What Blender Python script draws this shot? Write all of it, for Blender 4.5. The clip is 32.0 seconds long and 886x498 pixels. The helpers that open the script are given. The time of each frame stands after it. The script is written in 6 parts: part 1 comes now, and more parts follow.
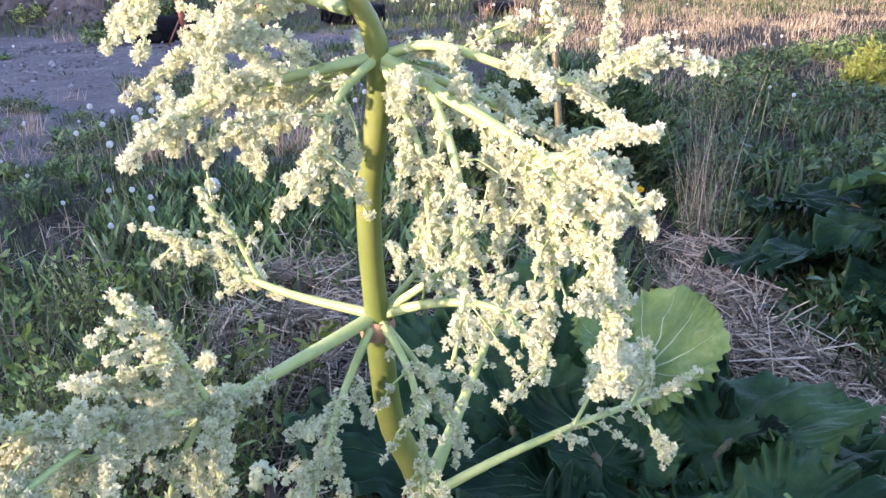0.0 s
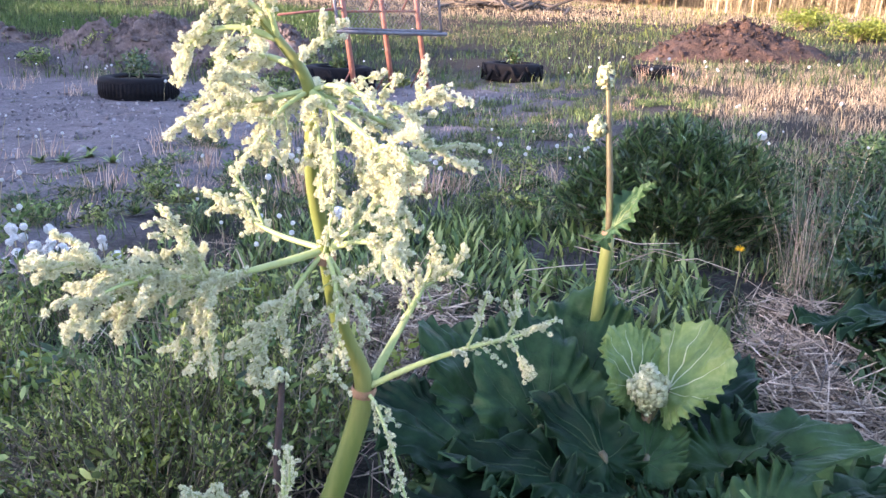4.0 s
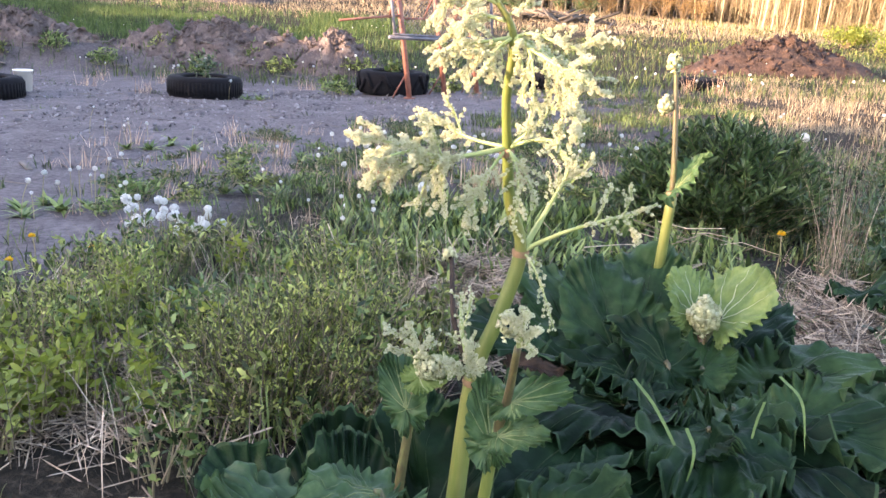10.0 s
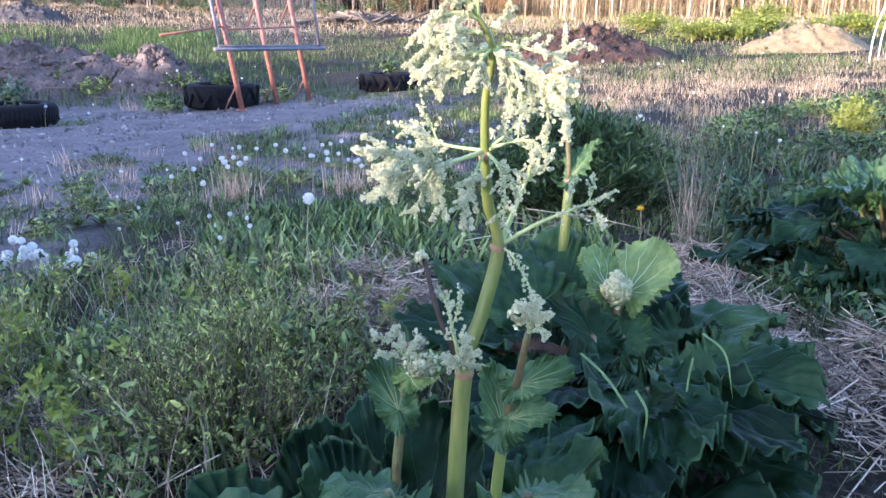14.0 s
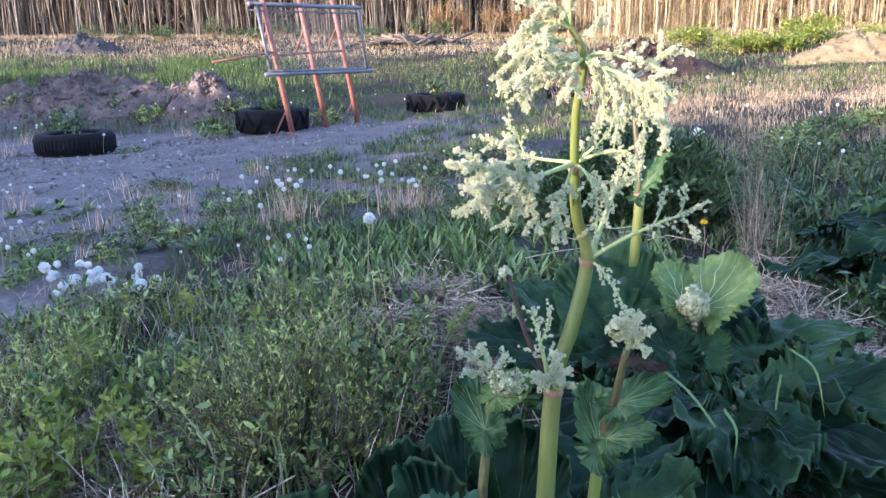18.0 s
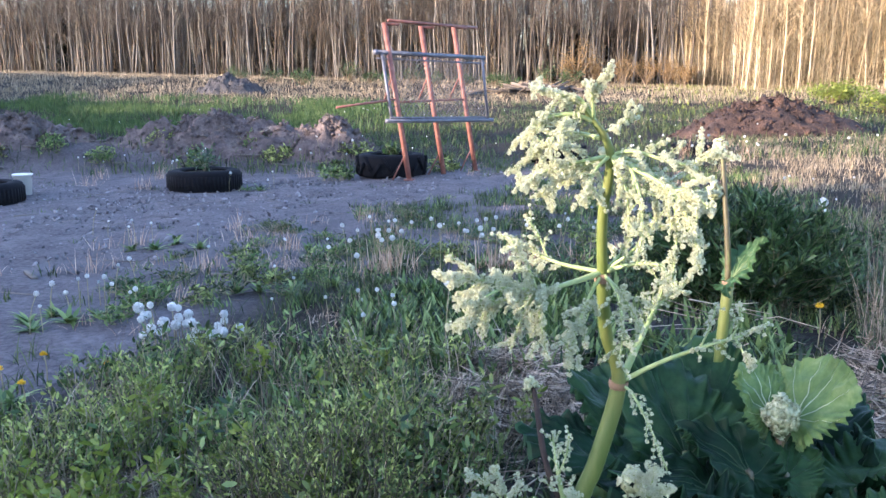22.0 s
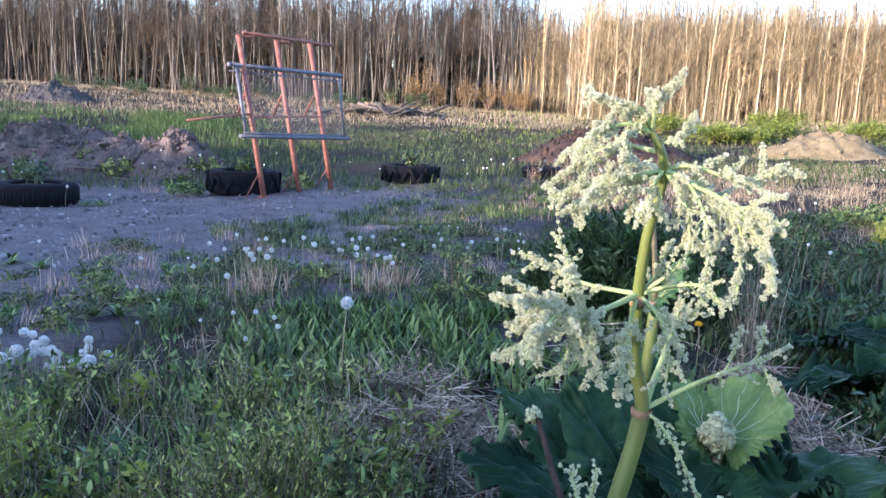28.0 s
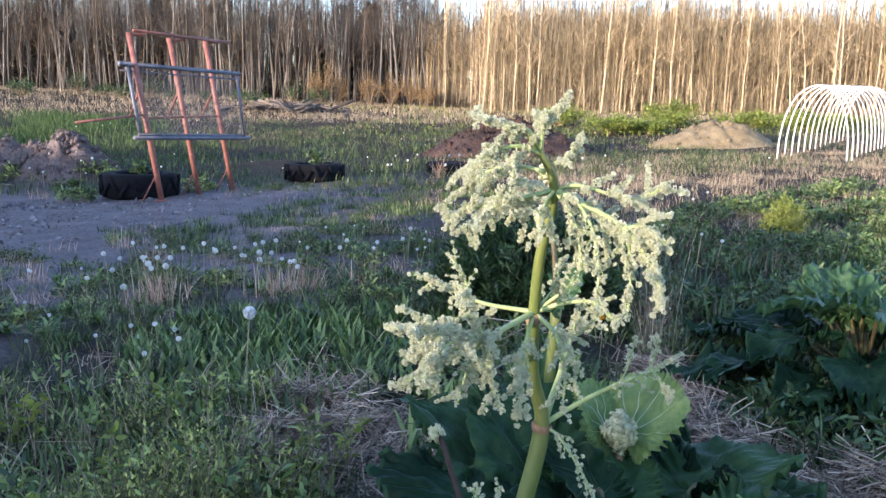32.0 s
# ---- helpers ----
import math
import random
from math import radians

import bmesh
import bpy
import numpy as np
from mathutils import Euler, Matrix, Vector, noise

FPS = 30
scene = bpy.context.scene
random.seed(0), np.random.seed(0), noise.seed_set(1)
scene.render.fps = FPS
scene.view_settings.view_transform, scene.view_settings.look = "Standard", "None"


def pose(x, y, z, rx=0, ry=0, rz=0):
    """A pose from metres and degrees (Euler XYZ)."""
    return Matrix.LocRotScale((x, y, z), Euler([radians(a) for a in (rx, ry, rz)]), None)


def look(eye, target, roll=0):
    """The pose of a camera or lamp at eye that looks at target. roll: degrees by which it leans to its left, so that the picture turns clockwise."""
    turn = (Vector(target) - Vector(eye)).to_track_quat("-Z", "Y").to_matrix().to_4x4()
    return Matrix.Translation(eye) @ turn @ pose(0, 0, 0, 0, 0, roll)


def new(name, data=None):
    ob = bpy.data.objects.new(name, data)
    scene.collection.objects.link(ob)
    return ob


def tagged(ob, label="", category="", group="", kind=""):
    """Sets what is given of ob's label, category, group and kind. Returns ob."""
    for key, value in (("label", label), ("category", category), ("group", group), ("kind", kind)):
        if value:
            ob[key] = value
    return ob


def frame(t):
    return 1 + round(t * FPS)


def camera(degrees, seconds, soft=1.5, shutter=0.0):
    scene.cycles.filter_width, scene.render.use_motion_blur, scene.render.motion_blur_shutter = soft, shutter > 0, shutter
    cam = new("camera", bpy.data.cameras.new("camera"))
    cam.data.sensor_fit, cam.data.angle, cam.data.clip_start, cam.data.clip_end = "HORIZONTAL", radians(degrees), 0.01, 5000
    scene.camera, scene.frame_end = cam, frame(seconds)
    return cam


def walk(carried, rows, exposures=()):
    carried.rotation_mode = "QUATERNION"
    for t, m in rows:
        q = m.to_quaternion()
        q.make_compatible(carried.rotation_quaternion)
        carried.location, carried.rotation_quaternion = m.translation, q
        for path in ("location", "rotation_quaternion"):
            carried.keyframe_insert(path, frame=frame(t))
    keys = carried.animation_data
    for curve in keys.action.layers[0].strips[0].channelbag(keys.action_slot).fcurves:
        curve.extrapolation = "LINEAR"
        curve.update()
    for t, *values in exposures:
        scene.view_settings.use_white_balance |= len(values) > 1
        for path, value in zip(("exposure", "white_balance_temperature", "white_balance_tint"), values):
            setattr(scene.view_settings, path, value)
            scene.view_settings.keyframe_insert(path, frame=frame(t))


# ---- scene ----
cam = camera(56.6, 32.0)
EXPOSURES = [(0.0, 2.76, 5900.0, 34.0), (2.0, 2.92, 6000.0, 35.0), (4.0, 3.08, 6100.0, 37.0), (6.5, 3.02, 6150.0, 36.0), (8.0, 2.94, 5600.0, 38.0), (9.0, 2.92, 5350.0, 37.0), (9.6, 3.18, 6500.0, 34.0), (10.3, 3.32, 7350.0, 33.0), (11.0, 3.04, 5700.0, 32.0), (13.0, 3.04, 5500.0, 33.0), (15.0, 2.97, 5400.0, 30.0), (18.0, 2.88, 5600.0, 29.0), (19.0, 2.94, 5950.0, 32.0), (20.0, 2.92, 5850.0, 32.0), (21.0, 2.74, 5350.0, 27.0), (22.0, 2.81, 5600.0, 26.0), (23.0, 2.96, 6150.0, 30.0), (24.0, 2.95, 6000.0, 30.0), (26.5, 2.82, 6400.0, 28.0), (28.0, 2.5, 5350.0, 27.0), (30.0, 2.52, 5250.0, 26.0), (31.0, 2.54, 5250.0, 27.0), (32.0, 2.27, 5500.0, 25.0)]
PATH = [
    (0, (-0.043, 0.019, 1.364), (-0.012, 1.893, 0.667), 1.15),
    (0.5, (-0.058, 0.003, 1.378), (-0.097, 1.873, 0.669), 0.85),
    (1, (-0.075, -0.023, 1.402), (-0.109, 1.860, 0.728), 1.04),
    (1.5, (-0.081, -0.091, 1.415), (-0.147, 1.795, 0.754), 1.03),
    (2, (-0.076, -0.171, 1.408), (-0.143, 1.733, 0.801), 2.31),
    (2.5, (-0.072, -0.223, 1.418), (-0.187, 1.685, 0.830), 1.90),
    (3, (-0.046, -0.237, 1.415), (-0.170, 1.672, 0.831), 2.19),
    (3.5, (0.068, -0.254, 1.397), (-0.158, 1.636, 0.782), 1.59),
    (4, (0.218, -0.321, 1.398), (-0.127, 1.562, 0.819), 2.36),
    (4.5, (0.321, -0.349, 1.391), (-0.023, 1.538, 0.823), 1.65),
    (6.5, (0.375, -0.451, 1.358), (-0.019, 1.435, 0.823), -0.17),
    (7, (0.318, -0.502, 1.378), (0.034, 1.411, 0.869), 1.65),
    (7.5, (0.199, -0.528, 1.357), (0.023, 1.399, 0.850), 1.26),
    (8, (0.128, -0.572, 1.340), (0.129, 1.351, 0.790), 2.69),
    (8.5, (0.165, -0.632, 1.360), (0.177, 1.299, 0.841), 1.28),
    (9, (0.229, -0.694, 1.339), (0.021, 1.211, 0.767), 1.88),
    (9.5, (0.224, -0.795, 1.351), (-0.194, 1.072, 0.769), 0.74),
    (10, (0.142, -0.870, 1.341), (-0.288, 1.002, 0.783), 3.43),
    (10.5, (-0.011, -0.920, 1.320), (-0.119, 1.002, 0.779), 3.48),
    (11, (-0.126, -0.988, 1.339), (-0.145, 0.944, 0.824), 3.58),
    (11.5, (-0.139, -0.992, 1.347), (-0.186, 0.932, 0.804), -0.12),
    (12, (-0.136, -0.984, 1.350), (-0.184, 0.944, 0.821), 0.38),
    (12.5, (-0.145, -0.978, 1.356), (-0.214, 0.958, 0.859), 0.57),
    (13, (-0.138, -0.973, 1.352), (-0.171, 0.958, 0.832), 0.88),
    (13.5, (-0.134, -0.979, 1.352), (-0.153, 0.951, 0.827), 0.88),
    (14, (-0.131, -0.988, 1.355), (-0.165, 0.937, 0.815), 0.28),
    (14.5, (-0.139, -0.989, 1.364), (-0.195, 0.947, 0.865), 0.37),
    (15, (-0.155, -0.977, 1.369), (-0.243, 0.973, 0.935), 0.45),
    (15.5, (-0.159, -0.964, 1.369), (-0.280, 0.988, 0.952), 0.64),
    (17.5, (-0.187, -0.979, 1.361), (-0.276, 0.976, 0.946), -0.55),
    (18, (-0.213, -0.962, 1.340), (-0.357, 0.971, 0.847), -1.44),
    (18.5, (-0.231, -0.963, 1.346), (-0.438, 0.969, 0.872), -0.55),
    (19, (-0.227, -0.960, 1.357), (-0.377, 0.980, 0.894), -0.65),
    (19.5, (-0.228, -0.942, 1.344), (-0.346, 0.998, 0.872), -0.34),
    (20, (-0.227, -0.944, 1.356), (-0.312, 1.007, 0.924), -0.15),
    (20.5, (-0.216, -0.945, 1.383), (-0.332, 1.017, 1.015), -0.77),
    (21, (-0.181, -0.898, 1.392), (-0.336, 1.061, 1.023), -1.17),
    (21.5, (-0.109, -0.823, 1.401), (-0.397, 1.124, 1.045), -1.39),
    (22, (-0.042, -0.739, 1.401), (-0.481, 1.174, 1.016), 0.08),
    (22.5, (-0.006, -0.676, 1.391), (-0.470, 1.229, 0.996), -0.12),
    (23, (0.018, -0.611, 1.384), (-0.421, 1.301, 0.997), -0.42),
    (23.5, (0.030, -0.617, 1.390), (-0.416, 1.294, 1.002), -0.12),
    (24, (0.033, -0.630, 1.382), (-0.440, 1.271, 0.978), 0.08),
    (24.5, (-0.001, -0.631, 1.365), (-0.528, 1.247, 0.921), -0.33),
    (26.5, (-0.039, -0.702, 1.375), (-0.450, 1.208, 0.945), 2.30),
    (27, (-0.186, -0.703, 1.371), (-0.315, 1.263, 1.025), 0.23),
    (27.5, (-0.288, -0.696, 1.370), (-0.284, 1.270, 1.001), 0.84),
    (28, (-0.336, -0.652, 1.371), (-0.395, 1.320, 1.042), 2.33),
    (28.5, (-0.342, -0.620, 1.380), (-0.414, 1.349, 1.038), 2.13),
    (29, (-0.332, -0.593, 1.399), (-0.347, 1.376, 1.051), 1.53),
    (29.5, (-0.332, -0.577, 1.414), (-0.336, 1.395, 1.083), 0.93),
    (30, (-0.329, -0.595, 1.421), (-0.335, 1.367, 1.036), -0.36),
    (30.5, (-0.317, -0.591, 1.422), (-0.310, 1.374, 1.051), -0.16),
    (31, (-0.312, -0.591, 1.424), (-0.281, 1.379, 1.081), -0.07),
    (31.5, (-0.319, -0.602, 1.422), (-0.269, 1.372, 1.104), 0.03),
    (32, (-0.316, -0.627, 1.410), (-0.153, 1.338, 1.075), 1.43),
]
walk(cam, [(t, look(eye, target, roll)) for t, eye, target, roll in PATH], EXPOSURES)
SKY, SUN, SHADE_BACK = 0.15, 2.4, 22.0

# ---- light ----
SUN_AZ = Vector((0.80, 0.60, 0.0)).normalized()      # the way the sunlight travels over the ground
SUN_EL = radians(9.0)
world = bpy.data.worlds.new("evening_sky")
scene.world = world
world.use_nodes = True
wn, wl = world.node_tree.nodes, world.node_tree.links
sky = wn.new("ShaderNodeTexSky")
sky.sky_type, sky.sun_disc = "NISHITA", False
sky.sun_elevation = SUN_EL
sky.sun_rotation = math.atan2(-SUN_AZ.x, -SUN_AZ.y)
sky.air_density, sky.dust_density, sky.ozone_density = 1.0, 1.0, 1.5
wl.new(sky.outputs[0], wn["Background"].inputs[0])
wn["Background"].inputs[1].default_value = SKY

sun = new("sun", bpy.data.lights.new("sun", "SUN"))
sun.data.energy, sun.data.angle, sun.data.color = SUN, radians(0.6), (1.0, 0.80, 0.52)
sun.matrix_world = look((0, 0, 50), Vector((0, 0, 50)) + SUN_AZ * math.cos(SUN_EL) - Vector((0, 0, math.sin(SUN_EL))))

# ---- building helpers ----
rng = np.random.default_rng(7)


def fast_mesh(name, V, F, smooth=False):
    V, F = np.asarray(V, np.float32), np.asarray(F, np.int32)
    me = bpy.data.meshes.new(name)
    me.vertices.add(len(V))
    me.vertices.foreach_set("co", V.ravel())
    me.loops.add(F.size)
    me.loops.foreach_set("vertex_index", F.ravel())
    me.polygons.add(len(F))
    me.polygons.foreach_set("loop_start", np.arange(0, F.size, F.shape[1], dtype=np.int32))
    if smooth:
        me.polygons.foreach_set("use_smooth", np.ones(len(F), bool))
    me.update(calc_edges=True)
    return me


class Bag:
    """Gathers triangles for one mesh."""

    def __init__(self):
        self.V, self.F, self.n = [], [], 0

    def add(self, V, F):
        self.V.append(V)
        self.F.append(F + self.n)
        self.n += len(V)
        return self

    def scatter(self, shape, pos, rot, scale):
        V, F = shape
        N, k = len(pos), len(V)
        scale = np.asarray(scale, float)
        scale = scale[:, None, None] if scale.ndim == 1 else scale[:, None, :]
        W = np.einsum("nij,nkj->nki", rot, V[None] * scale) + np.asarray(pos)[:, None, :]
        G = F[None] + (np.arange(N) * k)[:, None, None]
        return self.add(W.reshape(-1, 3), G.reshape(-1, 3))

    def mesh(self, name, smooth=False):
        return fast_mesh(name, np.concatenate(self.V), np.concatenate(self.F), smooth)


def part(name, bag, material, parent=None, label="", smooth=True):
    """One mesh object, under a thing or under a part."""
    me = bag.mesh(name, smooth) if isinstance(bag, Bag) else bag
    if material and not me.materials:
        me.materials.append(material)
    ob = new(name, me)
    if parent:
        ob.parent = parent
    if label:
        tagged(ob, label)
    return ob


def thing(name, label, category, group="", kind="", at=(0, 0, 0)):
    e = new(name)
    e.location = at
    return tagged(e, label, category, group, kind)


def tube(pts, rad, sides=6, cap=True):
    P = np.asarray(pts, float)
    n = len(P)
    r = np.full(n, rad) if np.isscalar(rad) else np.asarray(rad, float)
    T = np.gradient(P, axis=0)
    T /= np.linalg.norm(T, axis=1)[:, None] + 1e-9
    up = np.array([0.31, 0.17, 0.93]) if abs(T[0, 2]) < 0.9 else np.array([1.0, 0.2, 0.1])
    A = np.cross(T, up)
    A /= np.linalg.norm(A, axis=1)[:, None] + 1e-9
    B = np.cross(T, A)
    a = np.linspace(0, 2 * math.pi, sides, endpoint=False)
    V = P[:, None] + r[:, None, None] * (np.cos(a)[None, :, None] * A[:, None] + np.sin(a)[None, :, None] * B[:, None])
    V = V.reshape(-1, 3)
    i, j = np.meshgrid(np.arange(n - 1), np.arange(sides), indexing="ij")
    i, j = i.ravel(), j.ravel()
    k = (j + 1) % sides
    a0, a1, b0, b1 = i * sides + j, i * sides + k, (i + 1) * sides + j, (i + 1) * sides + k
    F = np.concatenate([np.stack([a0, a1, b1], 1), np.stack([a0, b1, b0], 1)])
    if cap:
        V = np.concatenate([V, P[:1], P[-1:]])
        m, s = n * sides, np.arange(sides)
        t = (s + 1) % sides
        F = np.concatenate([F, np.stack([t, s, s * 0 + m], 1), np.stack([(n - 1) * sides + s, (n - 1) * sides + t, s * 0 + m + 1], 1)])
    return V, F


def spline(pts, n):
    """A smooth line of n points through a few."""
    P = np.asarray(pts, float)
    if len(P) == 2:
        return P[0] + np.linspace(0, 1, n)[:, None] * (P[1] - P[0])
    Q = np.concatenate([[2 * P[0] - P[1]], P, [2 * P[-1] - P[-2]]])
    s = np.linspace(0, len(P) - 1 - 1e-6, n)
    i = s.astype(int)
    u = (s - i)[:, None]
    a, b, c, d = Q[i], Q[i + 1], Q[i + 2], Q[i + 3]
    return 0.5 * (2 * b + (c - a) * u + (2 * a - 5 * b + 4 * c - d) * u ** 2 + (3 * b - a - 3 * c + d) * u ** 3)


def turns(n, tilt=0.4, r=rng):
    """n random turns: any heading, tilted by up to about tilt radians."""
    z, t, w = r.uniform(0, 2 * math.pi, n), r.normal(0, tilt, n), r.uniform(0, 2 * math.pi, n)
    cz, sz, ct, st, cw, sw = np.cos(z), np.sin(z), np.cos(t), np.sin(t), np.cos(w), np.sin(w)
    Z = np.zeros((n, 3, 3))
    Z[:, 0, 0], Z[:, 0, 1], Z[:, 1, 0], Z[:, 1, 1], Z[:, 2, 2] = cz, -sz, sz, cz, 1
    X = np.zeros((n, 3, 3))
    X[:, 0, 0], X[:, 1, 1], X[:, 1, 2], X[:, 2, 1], X[:, 2, 2] = 1, ct, -st, st, ct
    W = np.zeros((n, 3, 3))
    W[:, 0, 0], W[:, 0, 1], W[:, 1, 0], W[:, 1, 1], W[:, 2, 2] = cw, -sw, sw, cw, 1
    return Z @ X @ W


def aim(D, r=rng):
    """Turns that bring z onto the directions D, with a random roll."""
    D = D / (np.linalg.norm(D, axis=1)[:, None] + 1e-9)
    R = r.normal(size=D.shape)
    A = np.cross(D, R)
    A /= np.linalg.norm(A, axis=1)[:, None] + 1e-9
    return np.stack([A, np.cross(D, A), D], 2)


def blades(base, height, width, lean, heading, droop=0.5, segs=3):
    """Grass blades or long leaves, all at once."""
    n = len(base)
    base = np.asarray(base, float)
    height, width, lean, heading = [np.broadcast_to(np.asarray(v, float), n) for v in (height, width, lean, heading)]
    d = np.stack([np.cos(heading), np.sin(heading), np.zeros(n)], 1)
    s = np.stack([-np.sin(heading), np.cos(heading), np.zeros(n)], 1)
    rows = []
    out, up = np.zeros(n), np.zeros(n)
    for k in range(segs + 1):
        f = k / segs
        w = width * (0.55 + 0.45 * math.sin(math.pi * min(1, f * 1.25))) * (1 - f ** 3) * 0.5
        c = base + d * out[:, None] + np.array([0, 0, 1.0]) * up[:, None]
        rows += [c - s * w[:, None], c + s * w[:, None]]
        a = lean + droop * f * 1.4
        out, up = out + np.sin(a) * height / segs, up + np.cos(a) * height / segs
    V = np.stack(rows, 1)
    F = []
    for k in range(segs):
        a, b, c, e = 2 * k, 2 * k + 1, 2 * k + 3, 2 * k + 2
        F += [(a, b, c), (a, c, e)]
    F = np.array(F)
    G = F[None] + (np.arange(n) * (2 * segs + 2))[:, None, None]
    return V.reshape(-1, 3), G.reshape(-1, 3)


def lump(seed=0, sub=1, rough=0.25):
    """A small uneven ball."""
    bm = bmesh.new()
    bmesh.ops.create_icosphere(bm, subdivisions=sub, radius=1)
    r = np.random.default_rng(seed)
    V = np.array([v.co[:] for v in bm.verts]) * (1 + r.normal(0, rough, (len(bm.verts), 1)))
    F = np.array([[v.index for v in f.verts] for f in bm.faces])
    bm.free()
    return V, F


def fbm(x, y, s, seed=0.0, o=4):
    """Fractal noise over the plan, about -1 to 1."""
    x, y = np.asarray(x, float), np.asarray(y, float)
    return np.array([noise.fractal(Vector((a / s + seed, b / s - seed, seed * 3.7)), 1.0, 2.0, o) for a, b in zip(x.ravel(), y.ravel())]).reshape(x.shape)


def bump(x, y, cx, cy, rx, ry, h, turn=0.0):
    c, s = math.cos(turn), math.sin(turn)
    u, v = ((x - cx) * c + (y - cy) * s) / rx, (-(x - cx) * s + (y - cy) * c) / ry
    return h * np.exp(-(u * u + v * v) * 1.3)


def gz(x, y):
    """Height of the ground: it falls to the left, rises to the woods, and carries some heaped banks."""
    x, y = np.asarray(x, float), np.asarray(y, float)
    far = np.clip((y - 19) / 42, 0, 1)
    far = far * far * (3 - 2 * far)
    z = 0.0384 * np.clip(x, -14, 14) * (1 - far) + far * (1.45 + 0.02 * np.abs(np.clip(x, -60, 60) - 5))
    z = z + 0.02 * np.sin(x * 0.9 + 1) * np.cos(y * 0.7) + 0.012 * np.sin(x * 2.7 + y * 1.9)
    z = z + bump(x, y, -9.3, 16.6, 2.9, 1.1, 0.72, 0.12) + bump(x, y, -14.2, 16.0, 3.0, 1.5, 0.75) + bump(x, y, -6.4, 16.2, 1.3, 0.9, 0.45)
    return z + bump(x, y, -12.5, 20.5, 4.5, 1.5, 0.5, 0.1)


# ---- materials ----
def mat(name, build):
    m = bpy.data.materials.new(name)
    m.use_nodes = True
    nt = m.node_tree
    build(nt, nt.nodes["Principled BSDF"])
    return m


def ramp(nt, fac, stops):
    r = nt.nodes.new("ShaderNodeValToRGB")
    while len(r.color_ramp.elements) < len(stops):
        r.color_ramp.elements.new(0.5)
    for e, (p, c) in zip(r.color_ramp.elements, stops):
        e.position, e.color = p, (*c, 1)
    nt.links.new(fac, r.inputs[0])
    return r.outputs[0]


def tex(nt, scale, detail=4.0, rough=0.6, coord="Object", stretch=None):
    t = nt.nodes.new("ShaderNodeTexNoise")
    t.inputs["Scale"].default_value, t.inputs["Detail"].default_value, t.inputs["Roughness"].default_value = scale, detail, rough
    c = nt.nodes.new("ShaderNodeTexCoord").outputs[coord]
    if stretch:
        mp = nt.nodes.new("ShaderNodeMapping")
        mp.inputs["Scale"].default_value = stretch
        nt.links.new(c, mp.inputs[0])
        c = mp.outputs[0]
    nt.links.new(c, t.inputs["Vector"])
    return t.outputs["Fac"]


def mix(nt, fac, a, b, blend="MIX"):
    m = nt.nodes.new("ShaderNodeMix")
    m.data_type, m.blend_type = "RGBA", blend
    for s, v in ((m.inputs[0], fac), (m.inputs[6], a), (m.inputs[7], b)):
        if isinstance(v, (int, float)):
            s.default_value = v
        elif isinstance(v, tuple):
            s.default_value = (*v, 1)
        else:
            nt.links.new(v, s)
    return m.outputs[2]


def relief(nt, bsdf, fac, strength, distance):
    b = nt.nodes.new("ShaderNodeBump")
    b.inputs["Strength"].default_value, b.inputs["Distance"].default_value = strength, distance
    nt.links.new(fac, b.inputs["Height"])
    nt.links.new(b.outputs[0], bsdf.inputs["Normal"])


def island(nt):
    return nt.nodes.new("ShaderNodeNewGeometry").outputs["Random Per Island"]


def plain(name, stops, scale=8.0, rough=0.7, metal=0.0, bumpy=0.0, dist=0.01, per_island=0.0, per_object=0.0, sheer=0.0, stretch=None, coord="Object", fine=6.0, spec=0.5):
    """A surface of two or three tones mixed by noise at two scales; sheer lets light through thin leaves."""
    def build(nt, b):
        f1, f2 = tex(nt, scale, 5.0, 0.65, coord, stretch), tex(nt, scale * fine, 3.0, 0.6, coord, stretch)
        mm = nt.nodes.new("ShaderNodeMath")
        mm.operation = "MULTIPLY_ADD"
        nt.links.new(f2, mm.inputs[0])
        mm.inputs[1].default_value = 0.45
        nt.links.new(f1, mm.inputs[2])
        sub = nt.nodes.new("ShaderNodeMath")
        sub.operation = "SUBTRACT"
        nt.links.new(mm.outputs[0], sub.inputs[0])
        sub.inputs[1].default_value = 0.225
        fac = sub.outputs[0]
        if per_island:
            m2 = nt.nodes.new("ShaderNodeMix")
            m2.inputs[0].default_value = per_island
            nt.links.new(fac, m2.inputs[2])
            nt.links.new(island(nt), m2.inputs[3])
            fac = m2.outputs[0]
        if per_object:
            m3 = nt.nodes.new("ShaderNodeMix")
            m3.inputs[0].default_value = per_object
            nt.links.new(fac, m3.inputs[2])
            nt.links.new(nt.nodes.new("ShaderNodeObjectInfo").outputs["Random"], m3.inputs[3])
            fac = m3.outputs[0]
        col = ramp(nt, fac, stops)
        nt.links.new(col, b.inputs["Base Color"])
        b.inputs["Roughness"].default_value, b.inputs["Metallic"].default_value = rough, metal
        b.inputs["Specular IOR Level"].default_value = spec
        if bumpy:
            relief(nt, b, mm.outputs[0], bumpy, dist)
        if sheer:
            tr = nt.nodes.new("ShaderNodeBsdfTranslucent")
            nt.links.new(col, tr.inputs[0])
            ms = nt.nodes.new("ShaderNodeMixShader")
            ms.inputs[0].default_value = sheer
            nt.links.new(b.outputs[0], ms.inputs[1])
            nt.links.new(tr.outputs[0], ms.inputs[2])
            nt.links.new(ms.outputs[0], nt.nodes["Material Output"].inputs[0])
    return mat(name, build)


